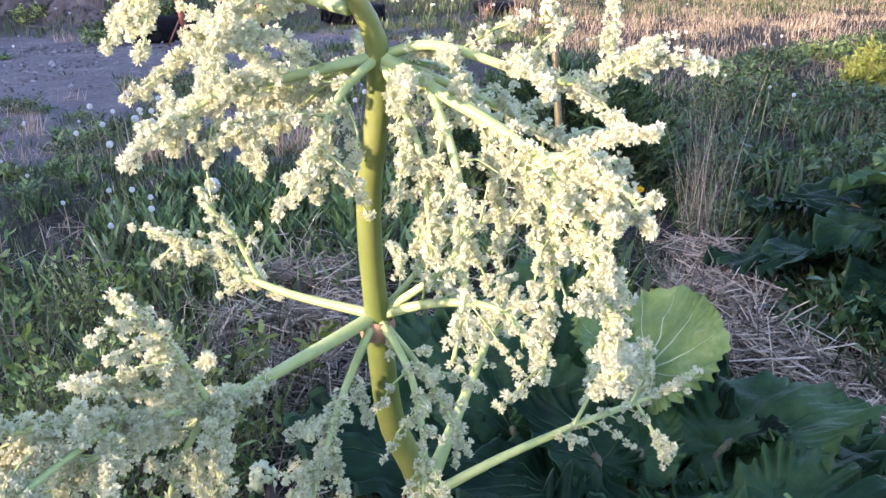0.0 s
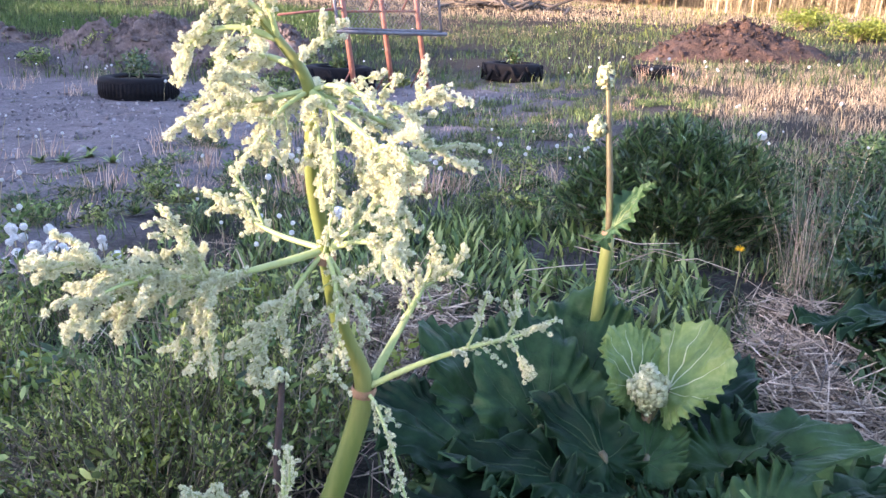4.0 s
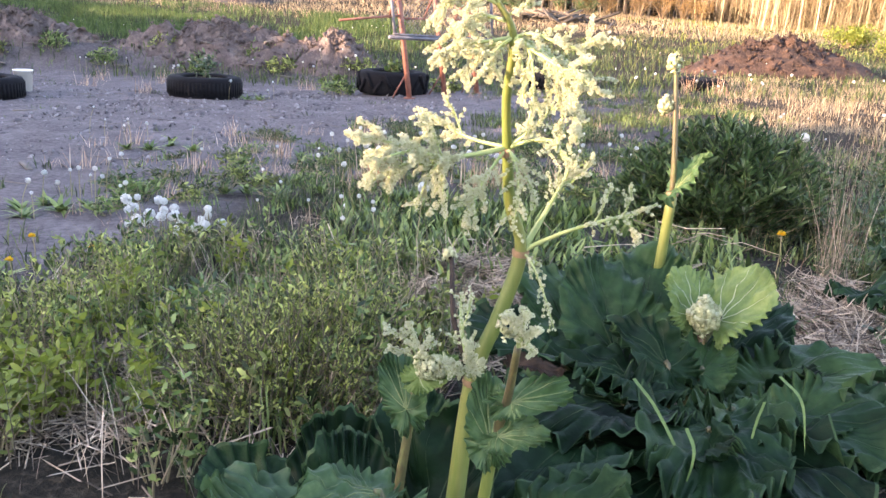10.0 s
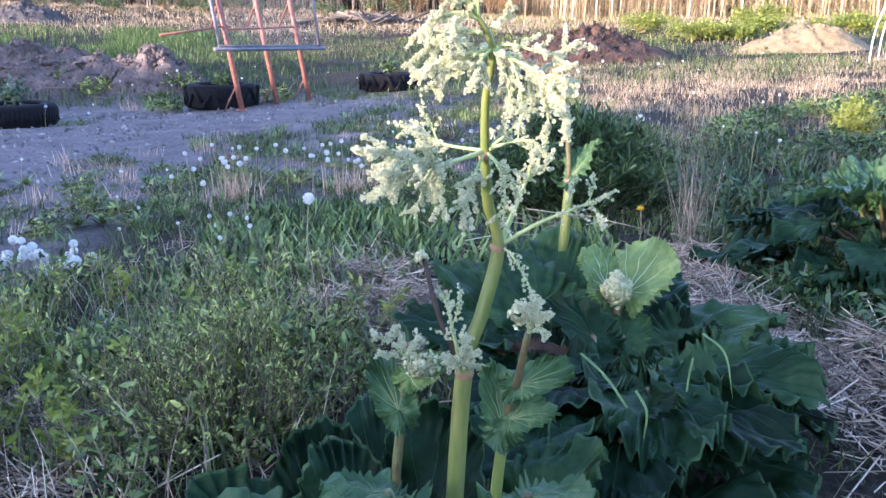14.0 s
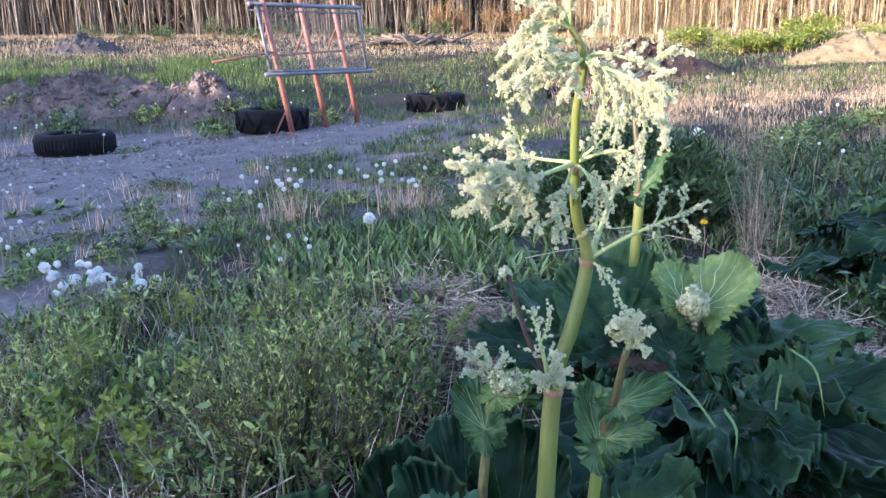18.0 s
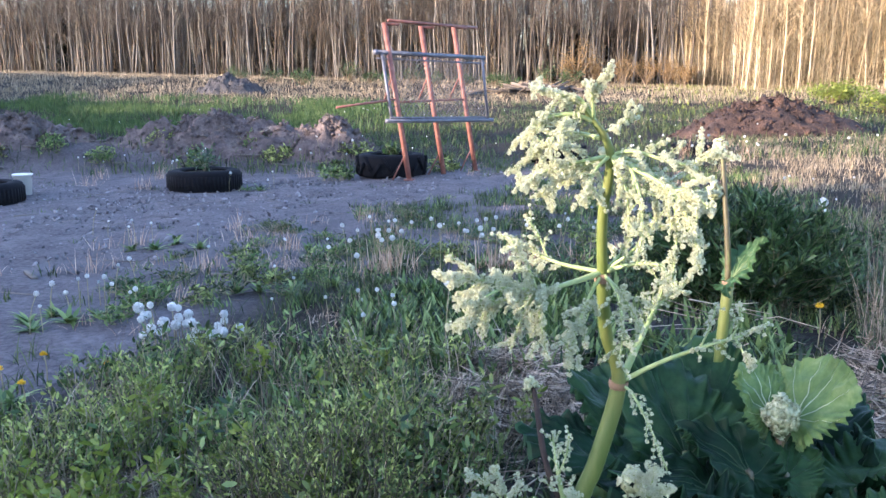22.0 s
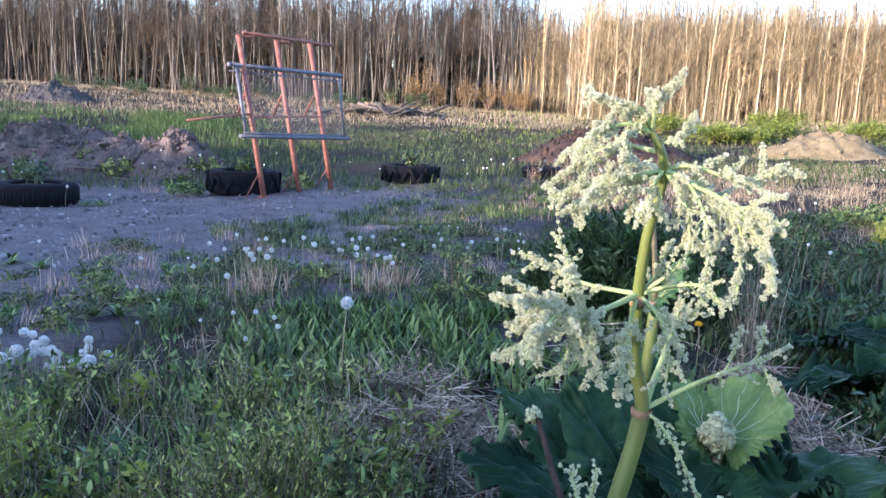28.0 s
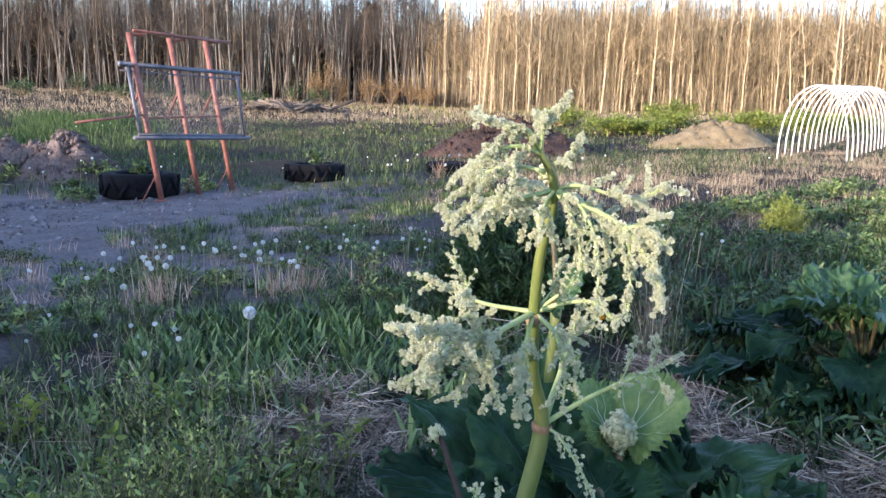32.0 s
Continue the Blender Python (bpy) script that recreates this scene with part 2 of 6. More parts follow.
M = {}
M["grass"] = plain("grass_blade", [(0.18, (0.010, 0.022, 0.006)), (0.55, (0.056, 0.092, 0.025)), (0.88, (0.17, 0.195, 0.065))], 3, 0.55, per_island=0.7, sheer=0.3)
M["dry"] = plain("dry_grass", [(0.1, (0.17, 0.125, 0.075)), (0.5, (0.34, 0.265, 0.165)), (0.9, (0.54, 0.45, 0.30))], 3, 0.7, per_island=0.7, sheer=0.2)
M["straw"] = plain("straw", [(0.12, (0.060, 0.043, 0.030)), (0.5, (0.32, 0.24, 0.165)), (0.92, (0.70, 0.56, 0.41))], 6, 0.6, per_island=0.85)
M["weed"] = plain("weed_leaf", [(0.16, (0.007, 0.012, 0.005)), (0.47, (0.120, 0.152, 0.037)), (0.82, (0.54, 0.60, 0.17))], 3, 0.6, per_island=0.68, per_object=0.15, sheer=0.3)
M["fresh"] = plain("fresh_grass", [(0.15, (0.010, 0.024, 0.007)), (0.5, (0.100, 0.170, 0.042)), (0.9, (0.36, 0.44, 0.14))], 3, 0.5, per_island=0.7, sheer=0.3)
M["lush"] = plain("lush_grass", [(0.1, (0.020, 0.045, 0.010)), (0.5, (0.062, 0.120, 0.026)), (0.92, (0.17, 0.22, 0.07))], 1.0, 0.55, per_island=0.5, sheer=0.3)
M["tuft"] = plain("orange_dry_stems", [(0.1, (0.30, 0.17, 0.10)), (0.5, (0.55, 0.36, 0.24)), (0.9, (0.74, 0.58, 0.43))], 6, 0.65, per_island=0.7, sheer=0.25)
M["stone"] = plain("grey_stone", [(0.15, (0.06, 0.054, 0.056)), (0.5, (0.14, 0.128, 0.132)), (0.9, (0.34, 0.315, 0.31))], 9, 0.9, per_island=0.7)
M["rubble"] = plain("dark_rubble", [(0.2, (0.018, 0.017, 0.018)), (0.6, (0.06, 0.055, 0.055)), (0.9, (0.15, 0.14, 0.135))], 3, 0.95, bumpy=0.9, dist=0.08)
M["brownstalk"] = plain("brown_green_stalk", [(0.25, (0.030, 0.022, 0.015)), (0.5, (0.10, 0.085, 0.035)), (0.8, (0.20, 0.235, 0.075))], 22, 0.5, stretch=(1, 1, 0.3))
# shaded copy of the pale bark, for the left woods
M["bark_grey_shaded"] = plain("grey_bark_shaded", [(0.2, (0.06, 0.054, 0.048)), (0.5, (0.16, 0.146, 0.125)), (0.9, (0.40, 0.37, 0.315))], 1.5, 0.8, stretch=(1, 1, 0.25), bumpy=0.4, dist=0.02)
M["weedstem"] = plain("weed_stem", [(0.2, (0.14, 0.125, 0.060)), (0.8, (0.38, 0.31, 0.19))], 9, 0.6)
M["weedbrown"] = plain("dry_weed_stem", [(0.2, (0.050, 0.040, 0.024)), (0.8, (0.20, 0.165, 0.10))], 9, 0.65)
M["bush"] = plain("bush_leaf", [(0.14, (0.007, 0.019, 0.006)), (0.55, (0.050, 0.104, 0.029)), (0.95, (0.14, 0.20, 0.07))], 4, 0.42, per_island=0.7, sheer=0.25)
# leaf green taken nearly black, standing in for shade between the leaves
M["rleaf_shaded"] = plain("rhubarb_leaf", [(0.24, (0.002, 0.007, 0.003)), (0.5, (0.009, 0.029, 0.012)), (0.82, (0.046, 0.098, 0.035))], 5, 0.44, bumpy=0.9, dist=0.010, per_object=0.40, sheer=0.12, spec=0.09)
M["rleaf_pale"] = plain("rhubarb_leaf_pale", [(0.2, (0.080, 0.140, 0.040)), (0.55, (0.165, 0.240, 0.072)), (0.85, (0.33, 0.38, 0.15))], 9, 0.5, bumpy=0.6, dist=0.006, sheer=0.25, spec=0.25)
# young leaves; also the side plant's upper leaves, painted as skylit
M["rleaf_mid"] = plain("rhubarb_leaf_young_skylit", [(0.2, (0.022, 0.060, 0.024)), (0.55, (0.050, 0.110, 0.040)), (0.85, (0.13, 0.20, 0.08))], 9, 0.48, bumpy=0.6, dist=0.005, sheer=0.25, spec=0.3)
# margin tone lifted above the blade to imitate light on curled edges
M["rleaf_lit_edge"] = plain("rhubarb_leaf_lit_edge", [(0.2, (0.012, 0.032, 0.015)), (0.55, (0.030, 0.068, 0.028)), (0.85, (0.085, 0.135, 0.055))], 14, 0.48, bumpy=0.5, dist=0.004, sheer=0.2, spec=0.15)
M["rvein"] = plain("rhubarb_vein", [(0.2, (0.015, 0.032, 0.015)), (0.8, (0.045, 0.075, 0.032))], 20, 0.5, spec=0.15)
M["rvein_young"] = plain("young_vein", [(0.2, (0.10, 0.15, 0.06)), (0.8, (0.20, 0.25, 0.11))], 20, 0.5, spec=0.2)
M["rvein_pale"] = plain("pale_vein", [(0.2, (0.32, 0.38, 0.20)), (0.8, (0.48, 0.50, 0.32))], 20, 0.5)
M["stalk"] = plain("green_stalk", [(0.2, (0.075, 0.118, 0.024)), (0.5, (0.128, 0.160, 0.040)), (0.85, (0.215, 0.220, 0.076))], 12, 0.45, stretch=(1, 1, 0.15), bumpy=0.3, dist=0.002, spec=0.3)
M["stalk_pale"] = plain("pale_stalk", [(0.2, (0.22, 0.30, 0.10)), (0.8, (0.42, 0.48, 0.22))], 20, 0.5, bumpy=0.2, dist=0.001, spec=0.3)
M["node"] = plain("stalk_joint", [(0.2, (0.15, 0.085, 0.045)), (0.8, (0.33, 0.205, 0.120))], 60, 0.7, bumpy=0.4, dist=0.002)
M["redstalk"] = plain("red_green_stalk", [(0.3, (0.22, 0.08, 0.06)), (0.55, (0.20, 0.17, 0.06)), (0.8, (0.24, 0.28, 0.08))], 22, 0.5, stretch=(1, 1, 0.3))
M["floret"] = plain("floret", [(0.1, (0.46, 0.48, 0.29)), (0.5, (0.62, 0.63, 0.445)), (0.9, (0.75, 0.75, 0.60))], 30, 0.9, per_island=0.35, sheer=0.5, spec=0.05)
M["deadstalk"] = plain("dead_stalk", [(0.1, (0.060, 0.045, 0.036)), (0.5, (0.14, 0.102, 0.078)), (0.9, (0.28, 0.21, 0.155))], 3, 0.75, per_island=0.7)
M["bud"] = plain("flower_bud", [(0.1, (0.34, 0.38, 0.17)), (0.6, (0.66, 0.67, 0.40)), (0.95, (0.80, 0.79, 0.56))], 40, 0.6, per_island=0.5, sheer=0.2)
M["withered"] = plain("withered_leaf", [(0.2, (0.014, 0.010, 0.008)), (0.8, (0.065, 0.045, 0.034))], 25, 0.8, bumpy=0.5, dist=0.004, spec=0.2)
M["fluff"] = plain("dandelion_fluff", [(0.2, (0.80, 0.80, 0.78)), (0.8, (0.93, 0.93, 0.90))], 60, 0.8, per_island=0.4, sheer=0.4)
M["dstem"] = plain("dandelion_stem", [(0.2, (0.20, 0.20, 0.09)), (0.8, (0.42, 0.32, 0.18))], 9, 0.5, coord="Object")
M["yellow"] = plain("yellow_petal", [(0.2, (0.75, 0.42, 0.01)), (0.8, (0.90, 0.62, 0.03))], 60, 0.6, per_island=0.4, sheer=0.2)
M["rubber"] = plain("tyre_rubber", [(0.2, (0.004, 0.004, 0.005)), (0.6, (0.009, 0.009, 0.011)), (0.9, (0.030, 0.028, 0.028))], 5, 0.8, bumpy=0.3, dist=0.004, spec=0.12)
M["rust"] = plain("rusty_red_paint", [(0.2, (0.12, 0.042, 0.030)), (0.55, (0.25, 0.098, 0.068)), (0.9, (0.42, 0.225, 0.17))], 6, 0.6, bumpy=0.25, dist=0.003)
M["galv"] = plain("galvanised_pipe", [(0.2, (0.075, 0.075, 0.088)), (0.8, (0.20, 0.20, 0.23))], 8, 0.55, metal=0.3, bumpy=0.15, dist=0.002)
M["white"] = plain("white_plastic", [(0.2, (0.70, 0.70, 0.68)), (0.8, (0.84, 0.84, 0.82))], 5, 0.5)
# pale aspen bark warmed to the gold of low sun
M["bark_pale_sunlit"] = plain("aspen_bark_sunlit", [(0.2, (0.36, 0.28, 0.165)), (0.5, (0.58, 0.465, 0.285)), (0.9, (0.74, 0.63, 0.43))], 1.5, 0.8, stretch=(1, 1, 0.25), bumpy=0.4, dist=0.02)
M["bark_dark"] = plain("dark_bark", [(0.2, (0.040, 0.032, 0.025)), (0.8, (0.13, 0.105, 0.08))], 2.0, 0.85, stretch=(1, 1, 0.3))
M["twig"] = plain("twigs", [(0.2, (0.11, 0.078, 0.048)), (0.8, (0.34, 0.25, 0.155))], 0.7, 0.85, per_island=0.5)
# twigs coloured as if lit by low sun
M["twig_sunlit"] = plain("sunlit_twigs", [(0.2, (0.17, 0.128, 0.068)), (0.8, (0.46, 0.365, 0.21))], 0.7, 0.85, per_island=0.5)
M["needle"] = plain("spruce_needles", [(0.2, (0.014, 0.018, 0.011)), (0.8, (0.045, 0.052, 0.028))], 2, 0.8, per_island=0.5)
M["shrub"] = plain("budding_shrub", [(0.2, (0.16, 0.10, 0.04)), (0.8, (0.40, 0.26, 0.10))], 2, 0.8, per_island=0.6, sheer=0.2)
M["bright"] = plain("fresh_leaves", [(0.1, (0.09, 0.13, 0.02)), (0.6, (0.22, 0.27, 0.04)), (0.95, (0.40, 0.42, 0.09))], 2, 0.6, per_island=0.6, sheer=0.35)
M["wood"] = plain("weathered_wood", [(0.2, (0.06, 0.048, 0.040)), (0.8, (0.22, 0.185, 0.155))], 5, 0.8, stretch=(0.2, 1, 1), per_island=0.6, bumpy=0.4, dist=0.01)
M["compost"] = plain("brown_compost", [(0.2, (0.014, 0.008, 0.006)), (0.5, (0.045, 0.025, 0.018)), (0.85, (0.13, 0.073, 0.048))], 2.5, 0.95, bumpy=1.0, dist=0.1)
M["bank"] = plain("dug_earth", [(0.2, (0.036, 0.027, 0.025)), (0.5, (0.112, 0.086, 0.078)), (0.85, (0.25, 0.20, 0.175))], 3.0, 0.95, bumpy=1.0, dist=0.08)
M["sand"] = plain("sand", [(0.2, (0.095, 0.068, 0.034)), (0.5, (0.195, 0.148, 0.076)), (0.85, (0.32, 0.25, 0.138))], 3, 0.95, bumpy=0.9, dist=0.05)


def soil(nt, b):
    """Grey-brown earth, stones, trodden patches; shade painted into the litter of field and beds."""
    big, mid, fine, grit = tex(nt, 0.35, 5), tex(nt, 2.2, 6), tex(nt, 22, 6, 0.7), tex(nt, 140, 3)
    earth = ramp(nt, mid, [(0.28, (0.052, 0.044, 0.046)), (0.5, (0.118, 0.102, 0.106)), (0.74, (0.215, 0.188, 0.190))])
    earth = mix(nt, 0.45, earth, ramp(nt, fine, [(0.32, (0.040, 0.034, 0.035)), (0.68, (0.31, 0.275, 0.27))]))
    # near-black so that gaps between the plants read as shaded
    shaded_litter = ramp(nt, fine, [(0.3, (0.008, 0.007, 0.005)), (0.5, (0.022, 0.019, 0.013)), (0.74, (0.095, 0.076, 0.052))])
    pos = nt.nodes.new("ShaderNodeSeparateXYZ")
    nt.links.new(nt.nodes.new("ShaderNodeTexCoord").outputs["Object"], pos.inputs[0])
    wob = nt.nodes.new("ShaderNodeMath")
    wob.operation = "MULTIPLY_ADD"
    nt.links.new(big, wob.inputs[0])
    wob.inputs[1].default_value = 7.0
    nt.links.new(pos.outputs[1], wob.inputs[2])
    field = nt.nodes.new("ShaderNodeMapRange")
    field.inputs[1].default_value, field.inputs[2].default_value = 17.5, 21.0
    nt.links.new(wob.outputs[0], field.inputs[0])
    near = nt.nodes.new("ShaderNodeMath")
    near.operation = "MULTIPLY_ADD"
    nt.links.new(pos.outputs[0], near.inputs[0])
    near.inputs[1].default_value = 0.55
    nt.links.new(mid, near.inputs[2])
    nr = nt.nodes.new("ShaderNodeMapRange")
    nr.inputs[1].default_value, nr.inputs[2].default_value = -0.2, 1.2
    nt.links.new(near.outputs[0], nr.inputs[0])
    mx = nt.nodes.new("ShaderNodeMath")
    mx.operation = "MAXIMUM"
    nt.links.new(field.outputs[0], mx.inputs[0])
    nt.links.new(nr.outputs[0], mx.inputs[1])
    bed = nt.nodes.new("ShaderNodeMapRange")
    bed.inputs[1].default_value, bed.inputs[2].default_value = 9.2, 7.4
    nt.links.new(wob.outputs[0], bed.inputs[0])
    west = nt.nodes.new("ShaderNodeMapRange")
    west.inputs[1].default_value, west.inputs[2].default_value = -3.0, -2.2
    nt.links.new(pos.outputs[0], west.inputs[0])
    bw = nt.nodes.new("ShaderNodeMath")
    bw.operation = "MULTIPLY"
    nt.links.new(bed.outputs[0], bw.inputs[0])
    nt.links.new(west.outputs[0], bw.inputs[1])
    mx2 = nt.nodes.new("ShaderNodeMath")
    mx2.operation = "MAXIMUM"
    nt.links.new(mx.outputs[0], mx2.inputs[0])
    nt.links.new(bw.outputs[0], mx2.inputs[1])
    col = mix(nt, mx2.outputs[0], earth, shaded_litter)
    col = mix(nt, 0.25, col, grit, "OVERLAY")
    nt.links.new(col, b.inputs["Base Color"])
    b.inputs["Roughness"].default_value = 0.95
    b.inputs["Specular IOR Level"].default_value = 0.2
    add = nt.nodes.new("ShaderNodeMath")
    add.operation = "ADD"
    nt.links.new(fine, add.inputs[0])
    nt.links.new(mid, add.inputs[1])
    relief(nt, b, add.outputs[0], 0.8, 0.05)


M["soil"] = mat("bare_earth", soil)

# ---- ground ----
def ground_sheet():
    xs = np.concatenate([[-1500, -500, -200, -120], np.linspace(-80, -20, 31)[:-1], np.linspace(-20, -3, 69)[:-1], np.linspace(-3, 4, 141)[:-1], np.linspace(4, 20, 65)[:-1], np.linspace(20, 80, 31), [120, 200, 500, 1500]])
    ys = np.concatenate([[-1500, -300, -100, -40, -15], np.linspace(-6, 0, 25)[:-1], np.linspace(0, 6, 121)[:-1], np.linspace(6, 24, 109)[:-1], np.linspace(24, 90, 45), [120, 200, 500, 1500]])
    X, Y = np.meshgrid(xs, ys, indexing="ij")
    Z = gz(X, Y)
    near = (np.abs(X) < 40) & (Y > -8) & (Y < 40)
    Z[near] += 0.035 * fbm(X[near], Y[near], 1.1, 3.0) + 0.012 * fbm(X[near], Y[near], 0.22, 8.0, 3)
    n, m = X.shape
    i, j = np.meshgrid(np.arange(n - 1), np.arange(m - 1), indexing="ij")
    a = (i * m + j).ravel()
    F = np.stack([a, a + m, a + m + 1, a + 1], 1)
    me = fast_mesh("ground", np.stack([X, Y, Z], 2).reshape(-1, 3), F, True)
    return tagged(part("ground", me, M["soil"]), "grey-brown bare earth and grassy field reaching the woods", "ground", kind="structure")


ground_sheet()


def spots(n, x0, x1, y0, y1, keep=None, r=rng):
    """Random places in a rectangle, thinned by keep(x, y) from 0 to 1."""
    x, y = r.uniform(x0, x1, n), r.uniform(y0, y1, n)
    if keep is not None:
        k = r.uniform(0, 1, n) < keep(x, y)
        x, y = x[k], y[k]
    return np.stack([x, y, gz(x, y) - 0.01], 1)


def sward(name, label, P, h, w, material, lean=0.35, droop=0.6, segs=3, category="grass"):
    n = len(P)
    V, F = blades(P, rng.uniform(0.5, 1.25, n) * h, w * rng.uniform(0.6, 1.4, n), np.abs(rng.normal(0, lean, n)), rng.uniform(0, 6.283, n), droop, segs)
    b = Bag().add(V, F)
    return tagged(part(name, b, material), label, category, kind="stuff")


def tufts(n, per, spread, x0, x1, y0, y1, keep=None):
    C = spots(n, x0, x1, y0, y1, keep)
    P = np.repeat(C, per, 0)
    P[:, :2] += rng.normal(0, spread, (len(P), 2))
    P[:, 2] = gz(P[:, 0], P[:, 1]) - 0.01
    return P


def patches(x, y, size, seed, share=0.5):
    """1 inside irregular patches that cover about that share of the plan, 0 outside."""
    r = np.random.default_rng(seed)
    v = 0
    for k in range(9):
        a, f, p = r.uniform(0, 6.28), r.uniform(0.5, 2.2) * 6.28 / size * 0.5, r.uniform(0, 6.28)
        v = v + np.sin((x * math.cos(a) + y * math.sin(a)) * f + p) / (1 + 0.25 * k)
    return 1.0 * (v > (0.5 - share) * 5.0)


def sm(a, b, v):
    t = np.clip((v - a) / (b - a), 0, 1)
    return t * t * (3 - 2 * t)


def bare(x, y):
    """1 on the trodden earth of the yard, 0 in the grass."""
    w = 0.8 * np.sin(x * 1.3 + y * 0.7) + 0.5 * np.sin(x * 2.9 - y * 1.7)
    edge = np.interp(x, (-12, -6, -4.2, -3.4, -0.6, 0.9, 3), (3.5, 4.0, 5.0, 8.8, 12.4, 14.3, 16)) + 0.4 * w         # the yard lies beyond this line
    return sm(0, 1.6, y - edge) * (1 - sm(-0.8, 0.4, y - (13.4 + 0.12 * (x + 4) + 0.4 * w))) * (1 - sm(0.5, 2.5, x - 0.2 * (y - 9)))


def straw_bed(x, y):
    a = np.exp(-((((x + 0.50) + 0.25 * (y - 2.9)) / 0.34) ** 2 + ((y - 2.85) / 0.62) ** 2) ** 2)
    b = np.exp(-((((x - 1.12) - 0.02 * (y - 2.6)) / 0.23) ** 2 + ((y - 2.85) / 0.70) ** 2) ** 2)
    c = np.exp(-(((x - 1.36) / 0.36) ** 2 + ((y - 1.85) / 0.50) ** 2) ** 2)
    d = np.exp(-(((x + 1.72) / 0.55) ** 2 + ((y - 1.42) / 0.32) ** 2) ** 2)
    return np.clip(a + 0.85 * b + 0.85 * c + 0.8 * d, 0, 1)


def sparse(x, y):
    """Grass that thins out over the earth before the yard."""
    return (1 - bare(x, y)) * (1 - 0.25 * sm(4.6, 6.5, y)) * (0.10 + 0.90 * patches(x, y, 0.9, 12, 0.52)) * (0.08 + 0.92 * np.maximum(sm(-3.3, -2.5, x), sm(4.3, 3.9, y)))


def meadow(x, y):
    return (1 - bare(x, y)) * (1 - 0.93 * straw_bed(x, y))


near_keep = lambda x, y: meadow(x, y) * (0.06 + 0.94 * sm(-2.9, -2.3, x + 0.25 * (3.0 - y))) * (0.25 + 0.75 * patches(x, y, 1.0, 1, 0.6))
sward("near_grass", "green meadow grass round the rhubarb bed", tufts(900, 26, 0.06, -3.6, 3.2, 1.0, 5.2, near_keep), 0.17, 0.007, M["grass"], 0.5)
sward("broad_grass", "broad green dock and plantain leaves in the meadow", tufts(640, 8, 0.05, -1.7, 0.75, 2.4, 4.9, near_keep), 0.20, 0.027, M["fresh"], 0.4, 0.6, 4, "leaves")
sward("yard_edge_grass", "short green grass at the yard's edge", tufts(3300, 16, 0.05, -6, 1.8, 4.2, 15.0, sparse), 0.13, 0.009, M["grass"])
sward("yard_fresh_grass", "short fresh green tufts at the yard's edge", tufts(1000, 20, 0.06, -4.5, 2.2, 4.2, 14.0, sparse), 0.12, 0.011, M["fresh"], 0.5)
sward("edge_dry_grass", "pale dry grass stems at the yard's edge", tufts(1300, 14, 0.06, -6, 1.8, 3.6, 15.0, lambda x, y: (1 - bare(x, y)) * (0.06 + 0.6 * patches(x, y, 0.6, 3, 0.30))), 0.17, 0.0042, M["tuft"], 0.8, 0.6)
sward("side_dry_grass", "pale golden dry grass in the evening sun", tufts(3800, 14, 0.12, 1.4, 13, 6.6, 21, lambda x, y: 0.2 + 0.8 * patches(x, y, 1.1, 33, 0.62)), 0.17, 0.0065, M["dry"], 0.8, 0.5)
sward("yard_weeds", "sparse green weeds in the bare yard", tufts(110, 16, 0.08, -11, 2, 5.5, 14, lambda x, y: 0.25 + 0.75 * patches(x, y, 2.0, 4, 0.4)), 0.08, 0.01, M["grass"], 0.7)
field_keep = lambda x, y: sm(13.2, 15.0, y - 0.12 * (x + 4)) + 0.0
sward("field_grass", "green field grass beyond the yard", tufts(3000, 12, 0.25, -26, 9, 14, 34, lambda x, y: 0.95 * field_keep(x, y) * patches(x, y, 5.0, 5, 0.66)), 0.26, 0.020, M["grass"], 0.6, 0.6, 2)
sward("field_fresh_grass", "fresh green grass in the field", tufts(3000, 12, 0.3, -26, 22, 14, 40, lambda x, y: 0.9 * field_keep(x, y) * patches(x, y, 3.5, 15, 0.5)), 0.24, 0.016, M["lush"], 0.65, 0.6, 2)
sward("field_dry_grass", "golden dry grass in the sunlit field", tufts(6800, 14, 0.30, -30, 26, 11, 48, lambda x, y: 0.9 * patches(x, y, 3.0, 9, 0.68) * np.maximum(sm(26, 30, y - 12 * sm(-6, -12, x)), sm(1.5, 4, x - 0.1 * (y - 12)) * sm(9, 12, y))), 0.19, 0.008, M["dry"], 0.85, 0.5, 2)
sward("far_grass", "golden and green grass before the woods", tufts(9000, 10, 0.35, -55, 60, 38, 66), 0.32, 0.026, M["dry"], 0.9, 0.4, 2)
sward("far_green_grass", "bright green grass along the woods", tufts(2200, 10, 0.4, -20, 60, 30, 64, lambda x, y: sm(-4, 4, x)), 0.28, 0.03, M["bright"], 0.55, 0.5, 2)
sward("right_weeds", "dark green weeds between the rhubarb plants", tufts(420, 14, 0.06, 1.35, 5.0, 1.2, 7.0, lambda x, y: 1 - straw_bed(x, y)), 0.24, 0.018, M["bush"], 0.5, 0.6)
sward("dry_stalks", "tall clump of thin grey-brown dead stalks", np.array([1.24, 3.72, 0.04]) + rng.normal(0, 0.055, (120, 3)) * (1, 1.4, 0), 0.86, 0.0018, M["straw"], 0.17, 0.32, 6)

sward("tall_dry_grass", "fine reddish dry grass standing in the green", tufts(90, 10, 0.10, 1.2, 3.6, 5.6, 9.0, lambda x, y: patches(x, y, 1.4, 6, 0.5)), 0.30, 0.0035, M["deadstalk"], 0.3, 0.3)
sward("side_green_grass", "green grass behind the leafy bush", tufts(260, 14, 0.08, 0.5, 5.0, 4.6, 10.0, lambda x, y: patches(x, y, 1.4, 8, 0.55)), 0.15, 0.009, M["grass"], 0.5)

